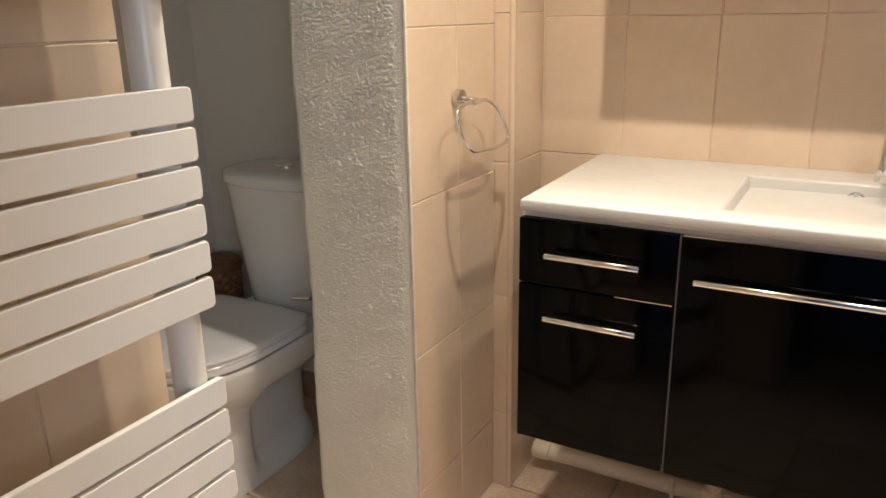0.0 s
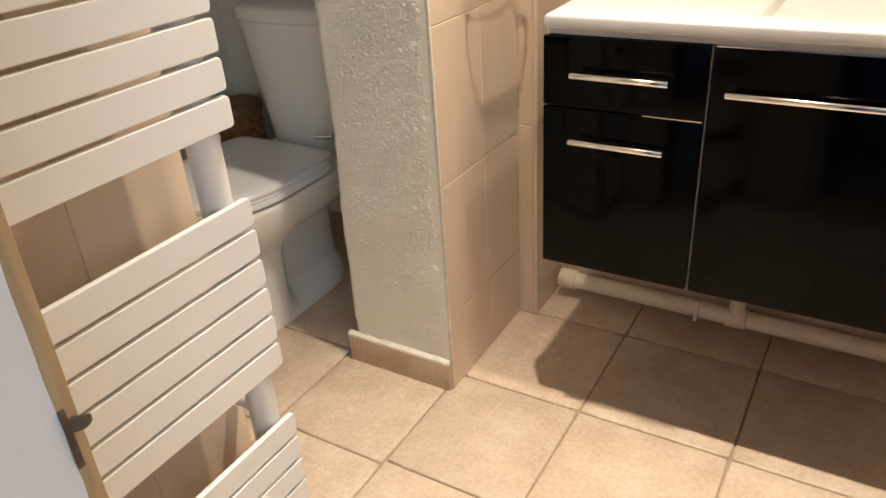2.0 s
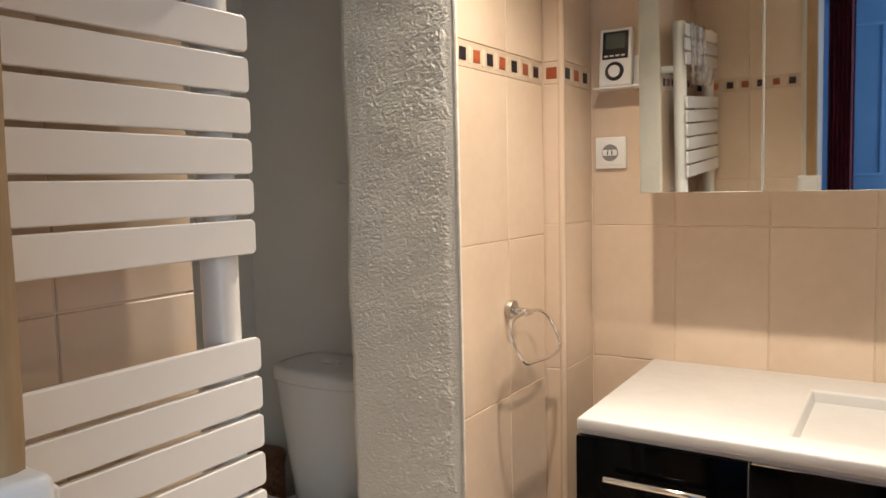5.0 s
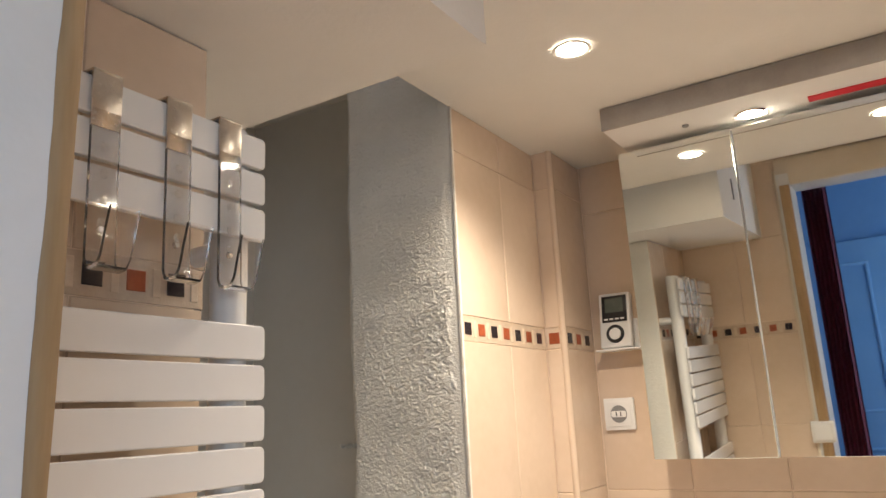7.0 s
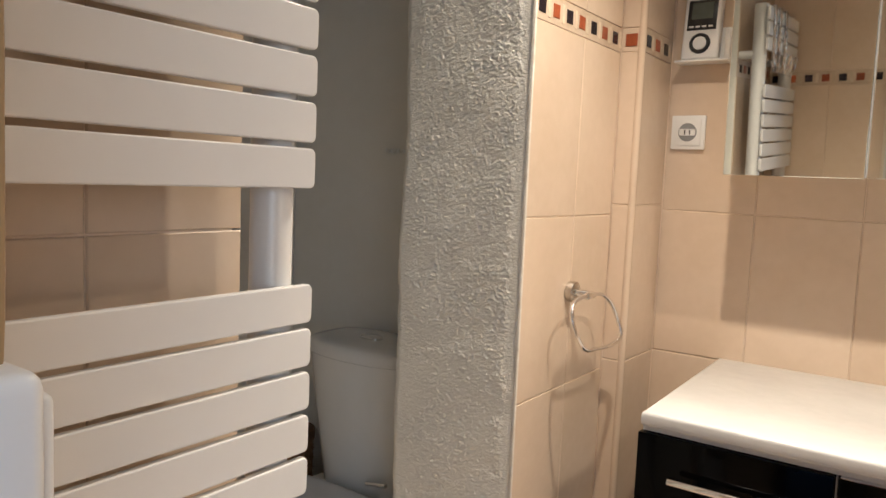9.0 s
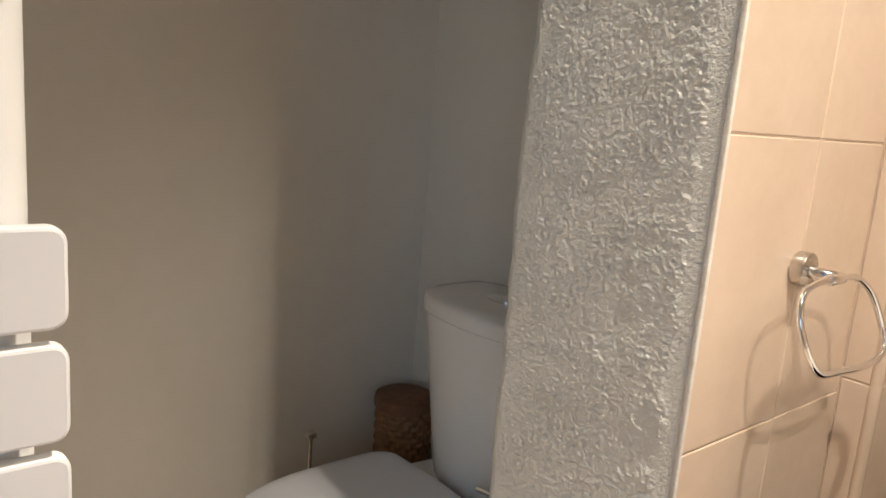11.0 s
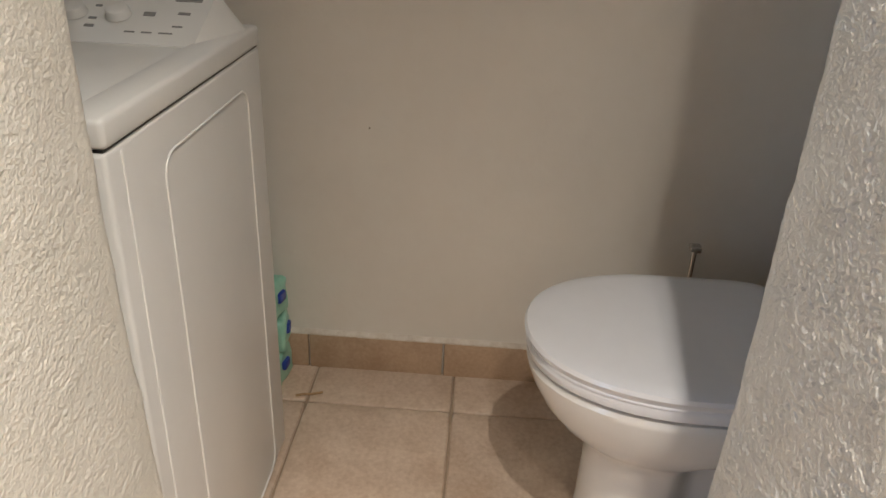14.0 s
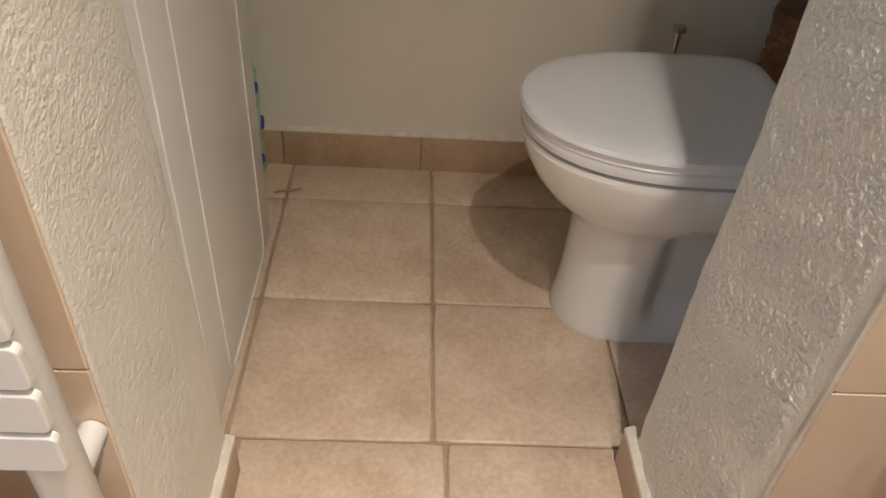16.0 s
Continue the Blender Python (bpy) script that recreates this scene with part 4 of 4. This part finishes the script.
for i in range(60):
    x = -0.268 + 0.266 * i / 59
    hgt = 0.086 + 0.004 * noise.noise((x * 40, 15, 0))
    crest.append([(x, OPEN - 0.004, 0.076), (x, OPEN + 0.0135, 0.0765), (x, OPEN + 0.0125, 0.082), (x, OPEN + 0.004, hgt), (x, OPEN - 0.004, hgt)])
part("filler_line", loft(crest), FILLER, skirt3, "rough white filler line")
skirt4 = thing("baseboard_cistern", (-0.7, WY, 0), "brown tile skirting behind the toilet", "skirting", kind="structure")
for x0, x1 in ((-1.09, -0.79), (-0.786, -0.48), (-0.476, -0.32)):
    skirting_tile(x0, x1, WY - 0.011, WY - 0.001, 0.094, skirt4)

# ---- wall tiles: each a piece of its own ----
tile_meshes = {}


def tile_mesh(w, h, t, material, bevel=0.0014):
    key = (round(w, 4), round(h, 4), round(t, 4), material.name)
    if key not in tile_meshes:
        a, b = w / 2, h / 2
        bm = bmesh.new()
        rows = [[bm.verts.new((sx * (a - i), sy * (b - i), z)) for sx, sy in ((-1, -1), (1, -1), (1, 1), (-1, 1))] for i, z in ((0, 0), (0, t - bevel), (bevel, t))]
        for p, q in zip(rows, rows[1:]):
            for k in range(4):
                bm.faces.new((p[k], p[(k + 1) % 4], q[(k + 1) % 4], q[k]))
        bm.faces.new(rows[-1])
        me = bpy.data.meshes.new("tile")
        bm.to_mesh(me)
        bm.free()
        me.materials.append(material)
        tile_meshes[key] = me
    return tile_meshes[key]


def piece(name, me, place, turn, owner):
    ob = new(name, me)
    ob.matrix_world = Matrix.Translation(place) @ turn
    ob.parent = owner
    ob.matrix_parent_inverse = Matrix.Translation(-owner.location)
    return ob


FACING = {"+x": Matrix(((0, 0, 1), (1, 0, 0), (0, 1, 0))).to_4x4(), "-y": Matrix(((1, 0, 0), (0, 0, -1), (0, 1, 0))).to_4x4(),
          "+y": Matrix(((-1, 0, 0), (0, 0, 1), (0, 1, 0))).to_4x4(), "-x": Matrix(((0, 0, -1), (-1, 0, 0), (0, 1, 0))).to_4x4()}
JOINT = 0.0018


def tile_wall(owner, facing, plane, us, zs, band=None, first_dark=True, start=0.020):
    """Tiles between the joints us and zs on one wall plane; band: the mosaic's low and high edge."""
    turn = FACING[facing]
    rnd = random.Random(owner.name + facing + str(us[0]))

    def at(u, z, lift=0.0):
        return {"+x": (plane + lift, u, z), "-x": (plane - lift, u, z), "-y": (u, plane - lift, z), "+y": (u, plane + lift, z)}[facing]
    for u0, u1 in zip(us, us[1:]):
        for z0, z1 in zip(zs, zs[1:]):
            if band and abs(z0 - band[0]) < 0.002:
                continue
            me = tile_mesh(u1 - u0 - JOINT, z1 - z0 - JOINT, 0.0022, TILE)
            wob = pose(0, 0, 0, rnd.uniform(-0.12, 0.12), rnd.uniform(-0.12, 0.12), 0)
            piece("tile", me, at((u0 + u1) / 2, (z0 + z1) / 2), turn @ wob, owner)
    if band:
        b0, b1 = band
        mid, high = (b0 + b1) / 2, b1 - b0
        piece("mosaic_strip", tile_mesh(us[-1] - us[0], high - 0.001, 0.0018, MOSAIC_BACK, 0.0004), at((us[0] + us[-1]) / 2, mid), turn, owner)
        pitch = 0.054
        count = int((us[-1] - us[0]) / pitch + 0.5)
        for k in range(count):
            u = us[0] + start + pitch * k
            if u > us[-1] - 0.01:
                break
            dark = (k % 2 == 0) == first_dark
            sq = tile_mesh(0.0245, 0.0245, 0.0034, MOSAIC_DARK if dark else MOSAIC_RED, 0.001)
            piece("mosaic_square", sq, at(u, mid), turn @ pose(0, 0, 0, 0, 0, rnd.uniform(-2, 2)), owner)
            if u + pitch / 2 + 0.004 < us[-1]:
                piece("mosaic_divider", tile_mesh(0.011, 0.034, 0.0030, MOSAIC_PALE, 0.001), at(u + pitch / 2, mid), turn, owner)


Z = [0.0, 0.203, 0.536, 0.874, 1.212, 1.556, 1.606, 1.945, CEIL]
BAND = (1.556, 1.606)
tile_wall(wall_pillar, "+x", 0.0, [0.0045, 0.203, PY], Z, BAND)
tile_wall(wall_pillar, "-y", PY, [0.0032, PX - 0.006], [0.0, 0.225, 0.555, 0.895, 1.235, 1.556, 1.606, 1.945, CEIL])
piece("mosaic_square", tile_mesh(0.026, 0.026, 0.0042, MOSAIC_RED, 0.001), (PX / 2, PY, 1.581), FACING["-y"], wall_pillar)
tile_wall(wall_pillar, "+x", PX, [PY + 0.006, D - 0.0032], [0.0, 0.225, 0.555, 0.895, 1.235, 1.556, 1.606, 1.945, CEIL], BAND)
ZB = [0.0, 0.225, 0.56, 0.895, 1.224, 1.560, 1.91, CEIL]
tile_wall(wall_back, "-y", D, [PX + 0.0032, 0.258, 0.465, 0.672, 0.879, 1.086, 1.293, RIGHT], ZB)
tile_wall(wall_left, "+x", 0.0, [REAR + 0.003, -0.998, -0.7945, OPEN - 0.0005], [0.0, 0.203, 0.536, 0.874, 1.212, 1.556, 1.606, BOX_Z - 0.002], (1.556, 1.606), first_dark=False, start=0.040)
tile_wall(wall_rear, "+y", REAR, [0.0035, 0.2, 0.4035], [0.0, 0.203, 0.536, 0.874, 1.212, 1.541, 1.591, BOX_Z - 0.002], (1.541, 1.591))
tile_wall(wall_rear, "+y", REAR, [0.286, 0.404], [BOX_Z - 0.002, 2.19])
tile_wall(wall_rear, "+y", REAR, [1.302, RIGHT], [0.0, 0.203, 0.536, 0.874, 1.212, 1.545, 1.88, 2.19])
tile_wall(wall_right, "-x", RIGHT, [REAR + 0.003, -0.92, -0.72, -0.52, -0.32, -0.12, 0.08, 0.28, D - 0.004], [0.0, 0.203, 0.536, 0.874, 1.212, 1.545, 1.88, CEIL])

# ---- floor tiles ----
def floor_tile_mesh(seed):
    """A rustic tile with a wavering, rounded edge and a faintly uneven top."""
    rnd = random.Random(seed)
    half, n = 0.1602, 9
    line = []
    for sx, sy in ((1, 0), (0, 1), (-1, 0), (0, -1)):
        for k in range(n):
            f = -1 + 2 * k / n
            line.append((sx * 1.0 - sy * f, sy * 1.0 + sx * f))

    def ring_at(scale, z, wob):
        out = []
        for i, (x, y) in enumerate(line):
            ln = max(abs(x), abs(y))
            c = 1 - 0.012 * smooth_step(min(abs(x), abs(y)), 0.86, 1.0)
            d = scale * c + wob * noise.noise((x * 3 + seed * 7, y * 3, seed))
            out.append((x * half * d, y * half * d, z + 0.0006 * noise.noise((x * 2, y * 2, seed + 5))))
        return out
    rows = [ring_at(1.0, -0.008, 0.008), ring_at(1.0, -0.004, 0.008), ring_at(0.991, -0.0012, 0.008), ring_at(0.972, 0.0, 0.005), ring_at(0.6, 0.0004, 0), ring_at(0.2, 0.0005, 0)]
    me = bpy.data.meshes.new("floor_tile")
    bm = loft(rows)
    bmesh.ops.recalc_face_normals(bm, faces=bm.faces)
    bm.to_mesh(me)
    bm.free()
    me.materials.append(FLOOR_TILE)
    me.shade_smooth()
    return me


floor_meshes = [floor_tile_mesh(s) for s in range(4)]
turner = random.Random(5)
joints = [-1.320, -0.987, -0.654, -0.325, -0.0145, 0.304, 0.643, 0.967, 1.300, 1.633]
for xa, xb in zip(joints, joints[1:]):
    xc = (xa + xb) / 2
    drop = -0.032 if xc < -0.3 else (-0.012 if xc < 0 else 0.0)
    for j in range(-5, 3):
        yc = 0.060 + drop + 0.336 * (j + 0.5)
        if yc - 0.17 < REAR - 0.16:
            continue
        m = pose(0, 0, 0, 0, 0, 180 * turner.randrange(2) + turner.uniform(-0.25, 0.25))
        ob = piece("tile", turner.choice(floor_meshes), (xc, yc, 0.0), m @ Matrix.Diagonal(((xb - xa - 0.0032) / 0.3204, 1.034, 1, 1)), floor)
